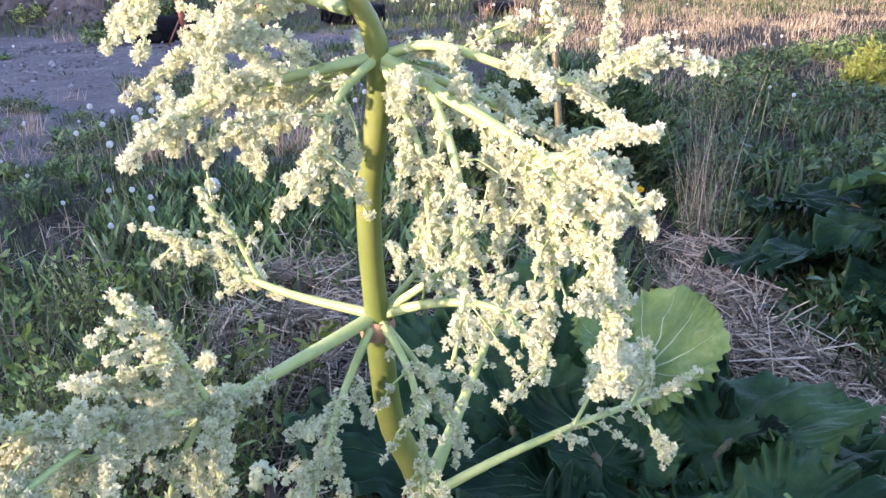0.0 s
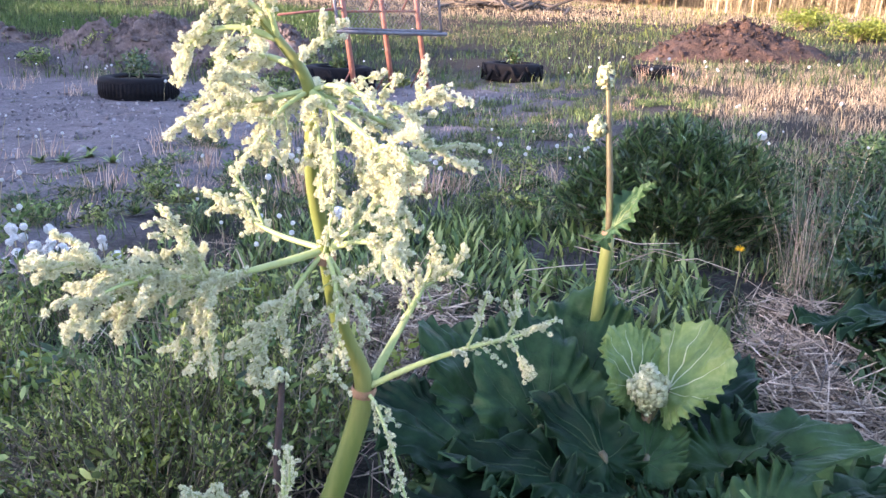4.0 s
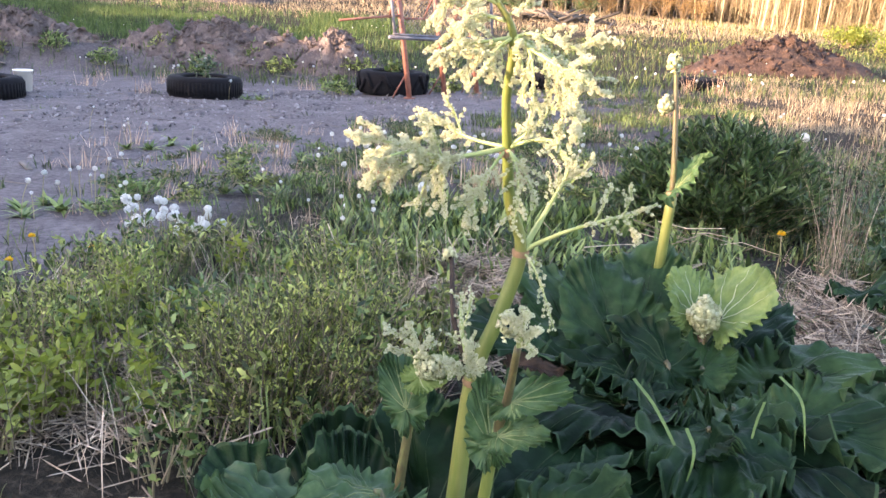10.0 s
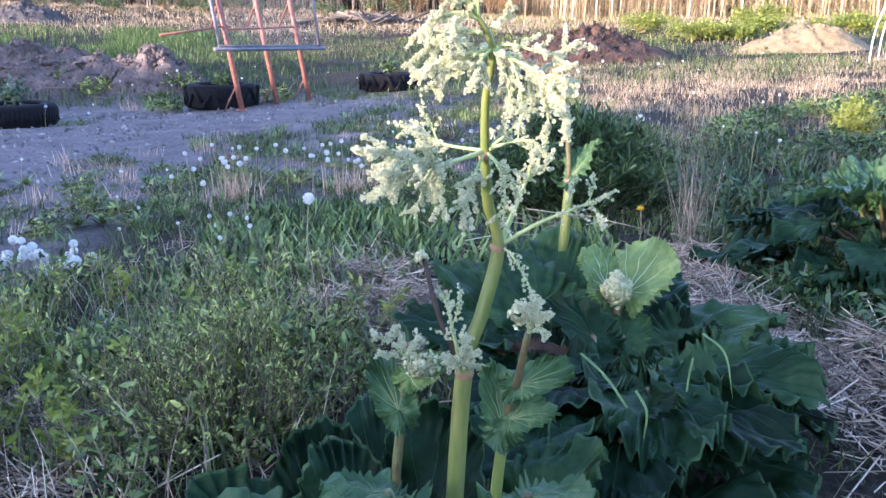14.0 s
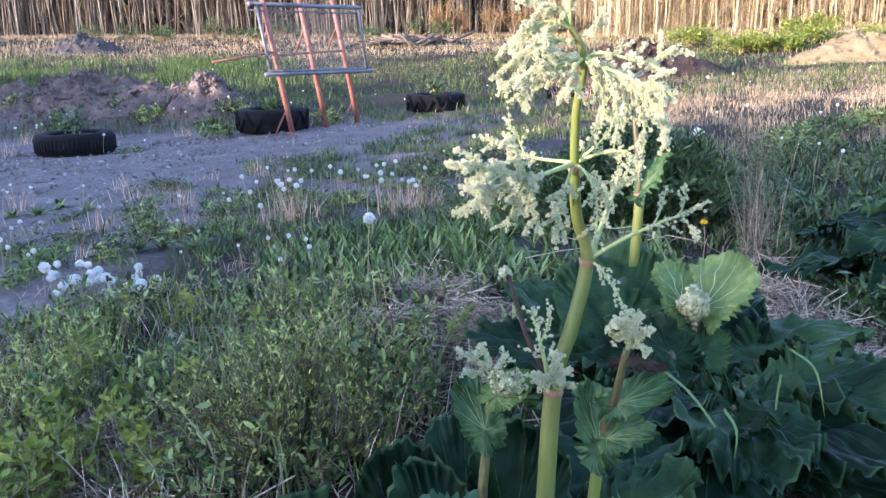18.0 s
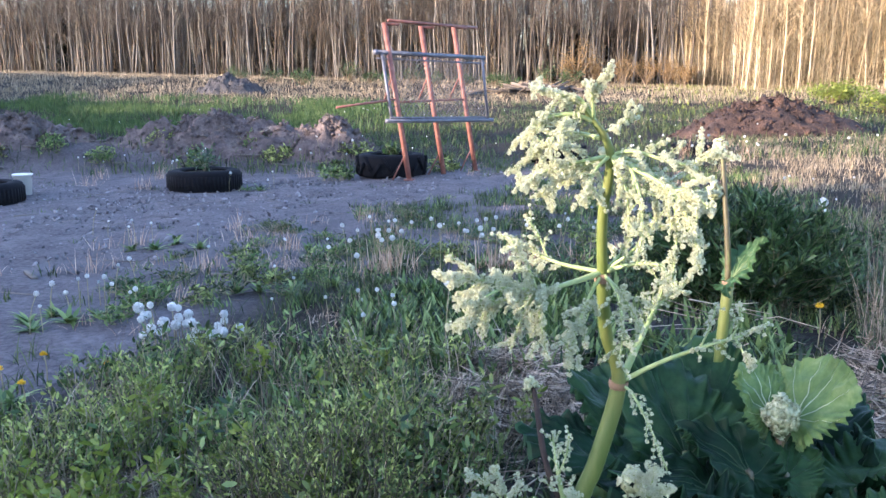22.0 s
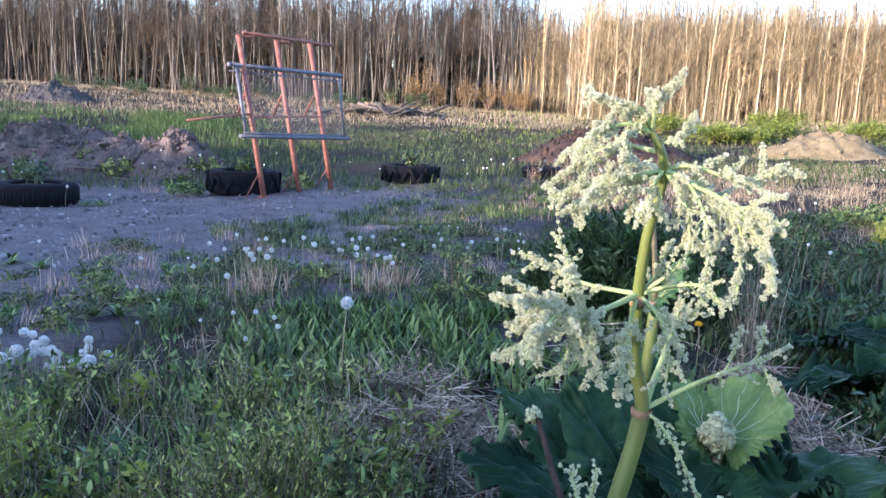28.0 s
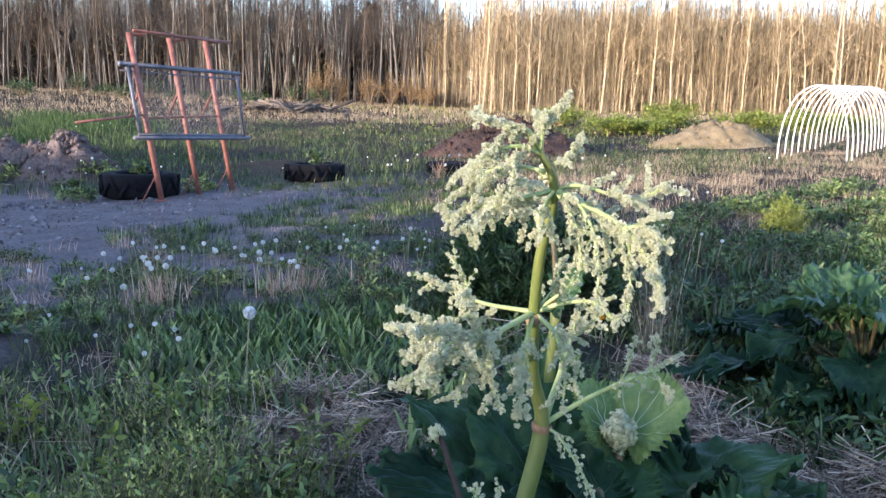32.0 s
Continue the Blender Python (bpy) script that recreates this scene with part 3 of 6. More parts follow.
sward("strip_grass", "lush green grass behind the earth bank", tufts(3600, 12, 0.3, -32, -7, 24, 40, lambda x, y: sm(-6, -12, x + 0.4 * (y - 30)) * (0.12 + 0.88 * patches(x, y, 4.5, 71, 0.52))), 0.42, 0.026, M["lush"], 0.25, 0.4, 2)
sward("dry_grass_mat", "flattened mats of pale dry grass on bare earth", tufts(150, 22, 0.09, -4.2, -1.6, 4.8, 6.6, lambda x, y: patches(x, y, 0.9, 83, 0.35)), 0.16, 0.0045, M["straw"], 1.5, 0.2)
sward("weed_grass", "thin upright light green grass among the weeds", tufts(170, 12, 0.04, -2.5, -0.5, 1.25, 3.3, lambda x, y: 1 - 0.7 * straw_bed(x, y)), 0.25, 0.0075, M["fresh"], 0.45, 0.7)
sward("brown_weed_stems", "thin reddish-brown dead stems among the weeds", tufts(150, 6, 0.05, -2.6, -0.4, 1.2, 3.6), 0.34, 0.0036, M["deadstalk"], 0.4, 0.4)
sward("dead_weed_stems", "thin dry brown stems among the weeds", tufts(150, 5, 0.08, -2.6, -0.5, 0.9, 3.2), 0.34, 0.0038, M["straw"], 0.45, 0.4)

sward("path_grass", "short trodden grass on the way round the plants", tufts(1500, 12, 0.09, -5, 5, -4, 1.0, lambda x, y: 0.3 + 0.7 * patches(x, y, 1.2, 61, 0.55)), 0.08, 0.007, M["grass"], 0.6)


def straw():
    b = Bag()
    P = spots(130000, -2.4, 2.4, 0.8, 3.9, lambda x, y: np.clip(straw_bed(x, y), 0.02, 1) * (0.35 + 0.65 * patches(x, y, 0.28, 53, 0.6)))
    n = len(P)
    P[:, 2] += rng.uniform(0.0, 1, n) * (0.04 + 0.09 * patches(P[:, 0], P[:, 1], 0.40, 51, 0.45))
    D = np.stack([rng.normal(size=n), rng.normal(size=n), rng.normal(0, 0.32, n)], 1)
    shape = tube([[0, 0, -0.5], [0.02, 0, 0], [0, 0, 0.5]], [1, 1, 1], 3, False)
    b.scatter(shape, P, aim(D), np.stack([rng.uniform(0.0013, 0.0034, n)] * 2 + [rng.uniform(0.06, 0.30, n)], 1))
    tagged(part("straw", b, M["straw"]), "loose pale straw mulch lying between the plants", "straw", kind="stuff")


straw()


# ---- woods ----
def trunk(h, r, bend, seed, sides=7):
    q = np.random.default_rng(seed)
    n = 9
    z = np.linspace(0, h, n)
    x, y = np.cumsum(q.normal(0, bend, n)), np.cumsum(q.normal(0, bend, n))
    return tube(np.stack([x - x[0], y - y[0], z], 1), r * (1 - 0.78 * (z / h)) + 0.01, sides), np.stack([x - x[0], y - y[0], z], 1)


def aspen(seed, h, r, low):
    """A bare young aspen: trunk, limbs and a crown of fine twigs."""
    q = np.random.default_rng(seed)
    (V, F), line = trunk(h, r, 0.055, seed)
    limbs, twigs = Bag(), Bag()
    for k in range(26):
        f = q.uniform(low, 0.97)
        i = f * (len(line) - 1)
        base = line[int(i)] + (i % 1) * (line[min(int(i) + 1, len(line) - 1)] - line[int(i)])
        a, L = q.uniform(0, 6.28), (1.15 - f) * h * q.uniform(0.10, 0.24) + 0.3
        d = np.array([math.cos(a), math.sin(a), q.uniform(0.6, 1.4)])
        tip = base + d * L * 0.75
        mid = (base + tip) / 2 + q.normal(0, 0.06 * L, 3)
        limbs.add(*tube([base, mid, tip], [0.022 * (1.2 - f) + 0.008, 0.012, 0.004], 4, False))
        for t in range(9):
            s = base + (tip - base) * q.uniform(0.25, 1.0)
            e = s + (d / np.linalg.norm(d) + q.normal(0, 0.55, 3)) * L * q.uniform(0.25, 0.55)
            twigs.add(*tube([s, (s + e) / 2 + q.normal(0, 0.03, 3), e], [0.010, 0.007, 0.003], 3, False))
    return limbs.add(V, F).mesh("trunk", True), twigs.mesh("crown")


def spruce(seed, h):
    q = np.random.default_rng(seed)
    b = Bag()
    n = 520
    f = q.uniform(0.04, 1, n) ** 0.8
    a = q.uniform(0, 6.28, n)
    R = (1 - f) * h * 0.20 + 0.15
    rr = R * q.uniform(0.2, 1, n)
    P = np.stack([np.cos(a) * rr, np.sin(a) * rr, f * h - 0.25 * rr], 1)
    D = np.stack([np.cos(a), np.sin(a), q.normal(-0.35, 0.25, n)], 1)
    b.scatter((np.array([[-0.5, 0, 0], [0.5, 0, 0], [0.25, 0.1, 0.6], [-0.25, -0.1, 0.6], [0, 0, 1.0]]), np.array([[0, 1, 2], [0, 2, 3], [3, 2, 4]])), P, aim(D), np.stack([q.uniform(0.5, 1.1, n), q.uniform(0.5, 1.1, n), 0.5 + R * 0.55], 1))
    return Bag().add(*tube([[0, 0, 0], [0, 0, h * 0.5], [0, 0, h]], [0.14, 0.09, 0.01], 6)).mesh("trunk", True), b.mesh("crown")


def woods_line(x):
    """How far off the edge of the woods lies."""
    return np.where(x < 6, 60 - 0.10 * (x + 20), 50 - 0.12 * (x - 6))


def woods():
    kinds = [aspen(40 + k, 8.6 + 0.5 * k, 0.042 + 0.005 * k, 0.30 + 0.04 * (k % 3)) for k in range(7)]
    r = np.random.default_rng(21)
    n = 0
    for row, (gap, back) in enumerate(((0.60, 0), (0.62, 1.8))):
        x = -56.0
        while x < 58:
            x += gap * r.uniform(0.35, 1.75) * (0.95 if x < 4 else 0.9)
            y = float(woods_line(np.array(x))) + back + r.uniform(-0.8, 1.6)
            k = int(r.integers(7))
            s = r.uniform(0.78, 1.12) * (1.0 if x < 4 else 0.84)
            # left of x=4 bark and crowns are darkened for shade, right ones coloured sunlit
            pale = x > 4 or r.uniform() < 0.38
            t = thing("aspen_tree", "thin tall bare pale-barked aspen at the edge of the woods" if pale else "thin tall bare tree edging the woods, bark darkened for shade", "tree", "trees at the edge of the woods")
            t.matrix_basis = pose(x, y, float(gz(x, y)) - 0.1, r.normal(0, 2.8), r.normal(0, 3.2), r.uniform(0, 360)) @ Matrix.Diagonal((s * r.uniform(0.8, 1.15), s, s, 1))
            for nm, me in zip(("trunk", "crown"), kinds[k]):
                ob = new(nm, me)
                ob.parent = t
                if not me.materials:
                    me.materials.append(M["twig_sunlit"] if nm != "trunk" else M["bark_pale_sunlit"])
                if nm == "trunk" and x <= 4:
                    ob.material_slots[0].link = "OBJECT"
                    ob.material_slots[0].material = M["bark_grey_shaded"] if pale else M["bark_dark"]
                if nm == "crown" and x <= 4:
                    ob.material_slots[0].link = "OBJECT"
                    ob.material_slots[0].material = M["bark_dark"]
            n += 1
    b, tw = Bag(), Bag()
    m = 4200
    X = r.uniform(-80, 80, m)
    Y = woods_line(X) + 2.5 + r.uniform(0, 1, m) ** 1.6 * 30
    H, R = r.uniform(5.8, 8.6, m) * np.where(X < 4, 1.18, 1.0), r.uniform(0.022, 0.055, m)
    shape = tube([[0, 0, 0], [0.6, 0.3, 0.5], [0.2, 0.5, 1]], [1, 0.7, 0.25], 5, False)
    b.scatter(shape, np.stack([X, Y, gz(X, Y) - 0.1], 1), aim(np.stack([r.normal(0, 0.03, m), r.normal(0, 0.03, m), np.ones(m)], 1), r), np.stack([R, R, H], 1))
    k = 90000
    i = r.integers(0, m, k)
    zt = (0.05 + 0.95 * r.uniform(0, 1, k) ** 0.8) * H[i] + 0.5
    P = np.stack([X[i] + r.normal(0, 0.8, k), Y[i] + r.normal(0, 0.8, k), zt], 1)
    D = np.stack([r.normal(0, 0.6, k), r.normal(0, 0.6, k), np.abs(r.normal(0.8, 0.4, k))], 1)
    tw.scatter(tube([[0, 0, 0], [0.05, 0.03, 0.5], [0, 0, 1]], [1, 0.7, 0.3], 3, False), P, aim(D, r), np.stack([np.full(k, 0.018)] * 2 + [r.uniform(0.6, 2.2, k)], 1))
    gb = Bag()
    m1 = 1000
    X1 = r.uniform(-62, 5, m1)
    Y1 = woods_line(X1) + 0.5 + r.uniform(0, 1, m1) ** 1.3 * 10
    H1, R1 = r.uniform(5.5, 9.0, m1), r.uniform(0.018, 0.042, m1)
    gb.scatter(tube([[0, 0, 0], [1.2, 0.6, 0.5], [0.4, 1.0, 1]], [1, 0.75, 0.3], 5, False), np.stack([X1, Y1, gz(X1, Y1) - 0.1], 1), aim(np.stack([r.normal(0, 0.075, m1), r.normal(0, 0.075, m1), np.ones(m1)], 1), r), np.stack([R1, R1, H1], 1))
    pb = Bag()
    m2 = 1300
    X2 = r.uniform(2, 58, m2)
    Y2 = woods_line(X2) + 0.5 + r.uniform(0, 1, m2) ** 1.3 * 9
    H2, R2 = r.uniform(4.8, 7.4, m2), r.uniform(0.018, 0.045, m2)
    pb.scatter(tube([[0, 0, 0], [1.2, 0.6, 0.5], [0.4, 1.0, 1]], [1, 0.75, 0.3], 5, False), np.stack([X2, Y2, gz(X2, Y2) - 0.1], 1), aim(np.stack([r.normal(0, 0.045, m2), r.normal(0, 0.045, m2), np.ones(m2)], 1), r), np.stack([R2, R2, H2], 1))
    k3 = 42000
    X3 = r.uniform(3, 58, k3)
    P3 = np.stack([X3, woods_line(X3) + r.uniform(-0.5, 5, k3), 1.0 + r.uniform(0, 1, k3) * 6.0], 1)
    ug = Bag().scatter(tube([[0, 0, 0], [0.05, 0.03, 0.5], [0, 0, 1]], [1, 0.7, 0.3], 3, False), P3, aim(np.stack([r.normal(0, 0.5, k3), r.normal(0, 0.5, k3), np.abs(r.normal(0.8, 0.4, k3))], 1), r), np.stack([np.full(k3, 0.013)] * 2 + [r.uniform(0.5, 1.6, k3)], 1))
    w = thing("deep_woods", "dense grey-brown bare woods behind the first trees", "woods", kind="stuff")
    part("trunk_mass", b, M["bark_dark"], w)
    part("grey_trunk_mass", gb, M["bark_grey_shaded"], w)
    part("pale_trunk_mass", pb, M["bark_pale_sunlit"], w)
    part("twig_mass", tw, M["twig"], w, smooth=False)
    part("undergrowth", ug, M["twig_sunlit"], w, smooth=False)
    sp = [spruce(80 + j, 6.5 + 1.2 * j) for j in range(3)]
    for j in range(65):
        x = r.uniform(-55, 5) if j < 40 else r.uniform(5, 70)
        y = float(woods_line(np.array(x))) + (r.uniform(4.0, 11) if j < 40 else r.uniform(14, 26))
        t = thing("spruce_tree", "dark green spruce standing among the bare woods", "tree", "spruces in the woods")
        s = r.uniform(0.7, 1.1)
        t.matrix_basis = pose(x, y, -0.1, 0, 0, r.uniform(0, 360)) @ Matrix.Diagonal((s, s, s, 1))
        part("trunk", sp[j % 3][0], M["bark_dark"], t)
        part("crown", sp[j % 3][1], M["needle"], t)


woods()


def shrub(name, label, at, w, h, n, material, leaf=0.06, twiggy=True, seed=1, group=""):
    """A loose shrub: stems from one base and many small leaves, thinner towards an uneven outline."""
    q = np.random.default_rng(seed)
    x, y = at
    t = thing(name, label, "shrub", group, at=(x, y, float(gz(x, y)) - 0.03))
    st, lv = Bag(), Bag()
    tips = []
    for k in range(26):
        a, o = q.uniform(0, 6.28), q.uniform(0.1, 1) ** 0.6
        tip = np.array([math.cos(a) * o * w, math.sin(a) * o * w, h * q.uniform(0.55, 1.05) * (1 - 0.35 * o)])
        mid = tip * (0.45, 0.45, 0.55) + q.normal(0, 0.06 * w, 3)
        st.add(*tube([[0, 0, 0], mid, tip], [0.012 * h + 0.004, 0.008 * h, 0.003], 4, False))
        tips.append((mid, tip))
    i = q.integers(0, len(tips), n)
    u = q.uniform(0, 1.1, n)[:, None]
    A, B = np.array([a for a, _ in tips])[i], np.array([b for _, b in tips])[i]
    P = A + (B - A) * u + q.normal(0, 0.10, (n, 3)) * (w, w, h * 0.8)
    P[:, 2] = np.abs(P[:, 2])
    shape = (np.array([[0, 0, 0], [0.28, 0.5, 0.06], [0, 1, 0], [-0.28, 0.5, 0.06]]), np.array([[0, 1, 2], [0, 2, 3]]))
    lv.scatter(shape, P, turns(n, 0.9, q), q.uniform(0.6, 1.4, n) * leaf)
    tagged(part("stem_tangle", st, M["weedstem"] if not twiggy else M["twig"], t), kind="stuff")
    tagged(part("foliage", lv, material, t, smooth=False), kind="stuff")
    return t


q = np.random.default_rng(5)
for k, (x, y, w, h) in enumerate(((-3.9, 55, 1.15, 3.4), (-4.3, 54.6, 0.8, 2.0), (-2.9, 55.4, 0.9, 2.4), (-0.8, 55.5, 0.9, 2.4), (0.6, 56, 1.0, 2.6), (1.9, 56, 1.0, 2.4), (3.0, 55, 0.9, 2.0))):
    shrub("budding_shrub", "orange-brown budding shrub in the sun before the woods", (x, y), w, h, 1500, M["shrub"], 0.09, True, 300 + k, "shrubs at the wood's edge")
for k in range(26):
    shrub("green_shrub", "fresh yellow-green shrub glowing in low sun", (7.5 + 1.5 * k + q.uniform(-0.6, 0.6), 34 + q.uniform(-3, 4)), 1.35, 1.0 + q.uniform(-0.35, 0.4), 2600, M["bright"], 0.11, True, 400 + k, "shrubs in the field")
for k in range(14):
    shrub("field_shrub", "low dark green bush before the woods", (-26 + 1.7 * k + q.uniform(-0.5, 0.5), 52 + q.uniform(-2, 2)), 0.9, 1.1 + q.uniform(-0.3, 0.6), 500, M["bush"], 0.12, True, 500 + k, "bushes before the woods")


# ---- added out of view to shade the yard: stand-in woods behind the way ----
def shade_caster():
    w = thing("shade_caster", "unseen stand-in woods added to shade the yard", "woods", kind="stuff")
    b = Bag()
    r = np.random.default_rng(9)
    n = 5200
    s = r.uniform(-86, 46, n)
    off = SHADE_BACK + r.uniform(0, 7, n)
    side = Vector((SUN_AZ.y, -SUN_AZ.x, 0))
    # tops set by hand to pass or block sun over chosen ground
    top = np.interp(s, (-86, -77, -71, -64, -57, -50, -26, -14, -11, -8, -5.5, -3, -1.4, -0.4, 1, 10), (2.6, 3.4, 5.3, 5.8, 5.4, 3.7, 4.5, 4.3, 4.0, 4.1, 4.85, 5.2, 5.0, 4.68, 4.8, 5.2)) + 0.3 * np.sin(s * 0.5) + 0.25 * np.sin(s * 1.7 + 1)
    P = np.stack([-SUN_AZ.x * off + side.x * s, -SUN_AZ.y * off + side.y * s, r.uniform(0, 1, n) ** 0.8 * top], 1)
    b.scatter(lump(3, 1, 0.2), P, turns(n, 1.0, r), r.uniform(0.5, 1.1, n))
    part("foliage", b, M["needle"], w, smooth=False)


shade_caster()

# ---- yard: tyres, frame, heaps, tunnel ----
def ring(profile, n):
    """A closed ring turned round z from a closed (r, z) outline."""
    pr = np.asarray(profile, float)
    k = len(pr)
    a = np.linspace(0, 2 * math.pi, n, endpoint=False)
    V = np.stack([np.cos(a)[:, None] * pr[None, :, 0], np.sin(a)[:, None] * pr[None, :, 0], np.broadcast_to(pr[None, :, 1], (n, k))], 2).reshape(-1, 3)
    i, j = np.meshgrid(np.arange(n), np.arange(k), indexing="ij")
    i, j = i.ravel(), j.ravel()
    A, B, C, D = i * k + j, ((i + 1) % n) * k + j, ((i + 1) % n) * k + (j + 1) % k, i * k + (j + 1) % k
    return V, np.concatenate([np.stack([A, B, C], 1), np.stack([A, C, D], 1)])


def box(cx, cy, cz, sx, sy, sz, m=None):
    v = np.array([[x, y, z] for x in (-1, 1) for y in (-1, 1) for z in (-1, 1)], float) * (sx / 2, sy / 2, sz / 2)
    if m is not None:
        v = v @ np.asarray(m).T
    f = np.array([[0, 1, 3], [0, 3, 2], [4, 6, 7], [4, 7, 5], [0, 4, 5], [0, 5, 1], [2, 3, 7], [2, 7, 6], [0, 2, 6], [0, 6, 4], [1, 5, 7], [1, 7, 3]])
    return v + (cx, cy, cz), f


def rot_z(a):
    c, s = math.cos(a), math.sin(a)
    return np.array([[c, -s, 0], [s, c, 0], [0, 0, 1.0]])


def tyre(label, x, y, R, H, lugs, plant, seed):
    q = np.random.default_rng(seed)
    t = thing("tyre", label, "tyre", "old tyres used as planters", at=(x, y, float(gz(x, y)) - 0.02))
    ri = R * 0.60
    prof = [(ri, H * 0.12), (ri + 0.03, H * 0.03), (R * 0.80, 0.0), (R * 0.95, H * 0.05), (R, H * 0.18), (R * 1.005, H * 0.5), (R, H * 0.82), (R * 0.95, H * 0.95), (R * 0.80, H), (ri + 0.03, H * 0.97), (ri, H * 0.88), (ri + 0.05, H * 0.84), (R * 0.86, H * 0.82), (R * 0.88, H * 0.18), (ri + 0.05, H * 0.16)]
    part("casing", Bag().add(*ring(prof, 56)), M["rubber"], t)
    n = 22 if lugs else 60
    for k in range(n):
        a = 2 * math.pi * k / n
        b = Bag()
        if lugs:
            up = k % 2
            m = rot_z(a) @ np.array(Euler((radians(32 if up else -32), 0, 0)).to_matrix())
            v, f = box(0, 0, 0, 0.055, 0.055, H * 0.62, m)
            b.add(v + (math.cos(a) * (R + 0.012), math.sin(a) * (R + 0.012), H * (0.62 if up else 0.38)), f)
        else:
            v, f = box(0, 0, 0, 0.016, 0.045, H * 0.56, rot_z(a))
            b.add(v + (math.cos(a) * (R + 0.003), math.sin(a) * (R + 0.003), H * 0.5), f)
        part("tread_block", b, M["rubber"], t, smooth=False)
    v, f = lump(seed, 3, 0.03)
    v = v * (ri + 0.06, ri + 0.06, 0.05) + (0, 0, H * 0.72)
    tagged(part("planter_earth", Bag().add(v, f), M["soil"]), "dark earth filling an old tyre", "earth", kind="stuff").location = (x, y, float(gz(x, y)))
    if plant:
        p = thing("sapling", "small leafy green sapling growing in an old tyre", "plant", "plants in tyres", at=(x, y, float(gz(x, y)) + H * 0.72))
        st, lv = Bag(), Bag()
        for j in range(5):
            a, L = q.uniform(0, 6.28), q.uniform(0.18, 0.36) * plant
            tip = np.array([math.cos(a) * L * 0.45, math.sin(a) * L * 0.45, L])
            st.add(*tube([[0, 0, 0], tip * (0.3, 0.3, 0.5), tip], [0.008, 0.006, 0.003], 5))
            P = tip * q.uniform(0.35, 1.1, 40)[:, None] + q.normal(0, 0.05 * plant, (40, 3))
            lv.scatter((np.array([[0, 0, 0], [0.3, 0.5, 0.05], [0, 1, 0], [-0.3, 0.5, 0.05]]), np.array([[0, 1, 2], [0, 2, 3]])), P, turns(40, 0.9, q), q.uniform(0.05, 0.11, 40))
        part("stem", st, M["weedstem"], p)
        part("foliage", lv, M["bush"], p, smooth=False)
    return t


tyre("smooth black lorry tyre lying flat on bare earth", -7.0, 11.75, 0.60, 0.36, False, 1.1, 61)
tyre("black tractor tyre with deep lugs lying flat", -4.25, 13.45, 0.60, 0.42, True, 0.7, 62)
tyre("black tractor tyre lying flat at the grass edge", -1.55, 16.0, 0.56, 0.36, True, 1.0, 63)
tyre("black lorry tyre lying beside a white bucket", -9.90, 10.05, 0.62, 0.38, False, 0, 64)
tyre("black tyre half hidden in dry grass", 1.25, 17.2, 0.50, 0.26, False, 0.0, 65)


def bucket(x, y):
    z = float(gz(x, y))
    t = thing("bucket", "white plastic bucket standing on bare earth", "bucket", at=(x, y, z))
    part("pail", Bag().add(*ring([(0.0, 0.0), (0.12, 0.0), (0.15, 0.34), (0.158, 0.34), (0.158, 0.36), (0.145, 0.36), (0.115, 0.012), (0, 0.012)], 28)), M["white"], t)
    a = np.linspace(0, math.pi, 14)
    part("bail", Bag().add(*tube(np.stack([0.155 * np.cos(a), 0.06 * np.sin(a) + 0.02, 0.33 - 0.10 * np.sin(a)], 1), 0.003, 5)), M["galv"], t, "thin wire handle")


bucket(-9.95, 11.05)


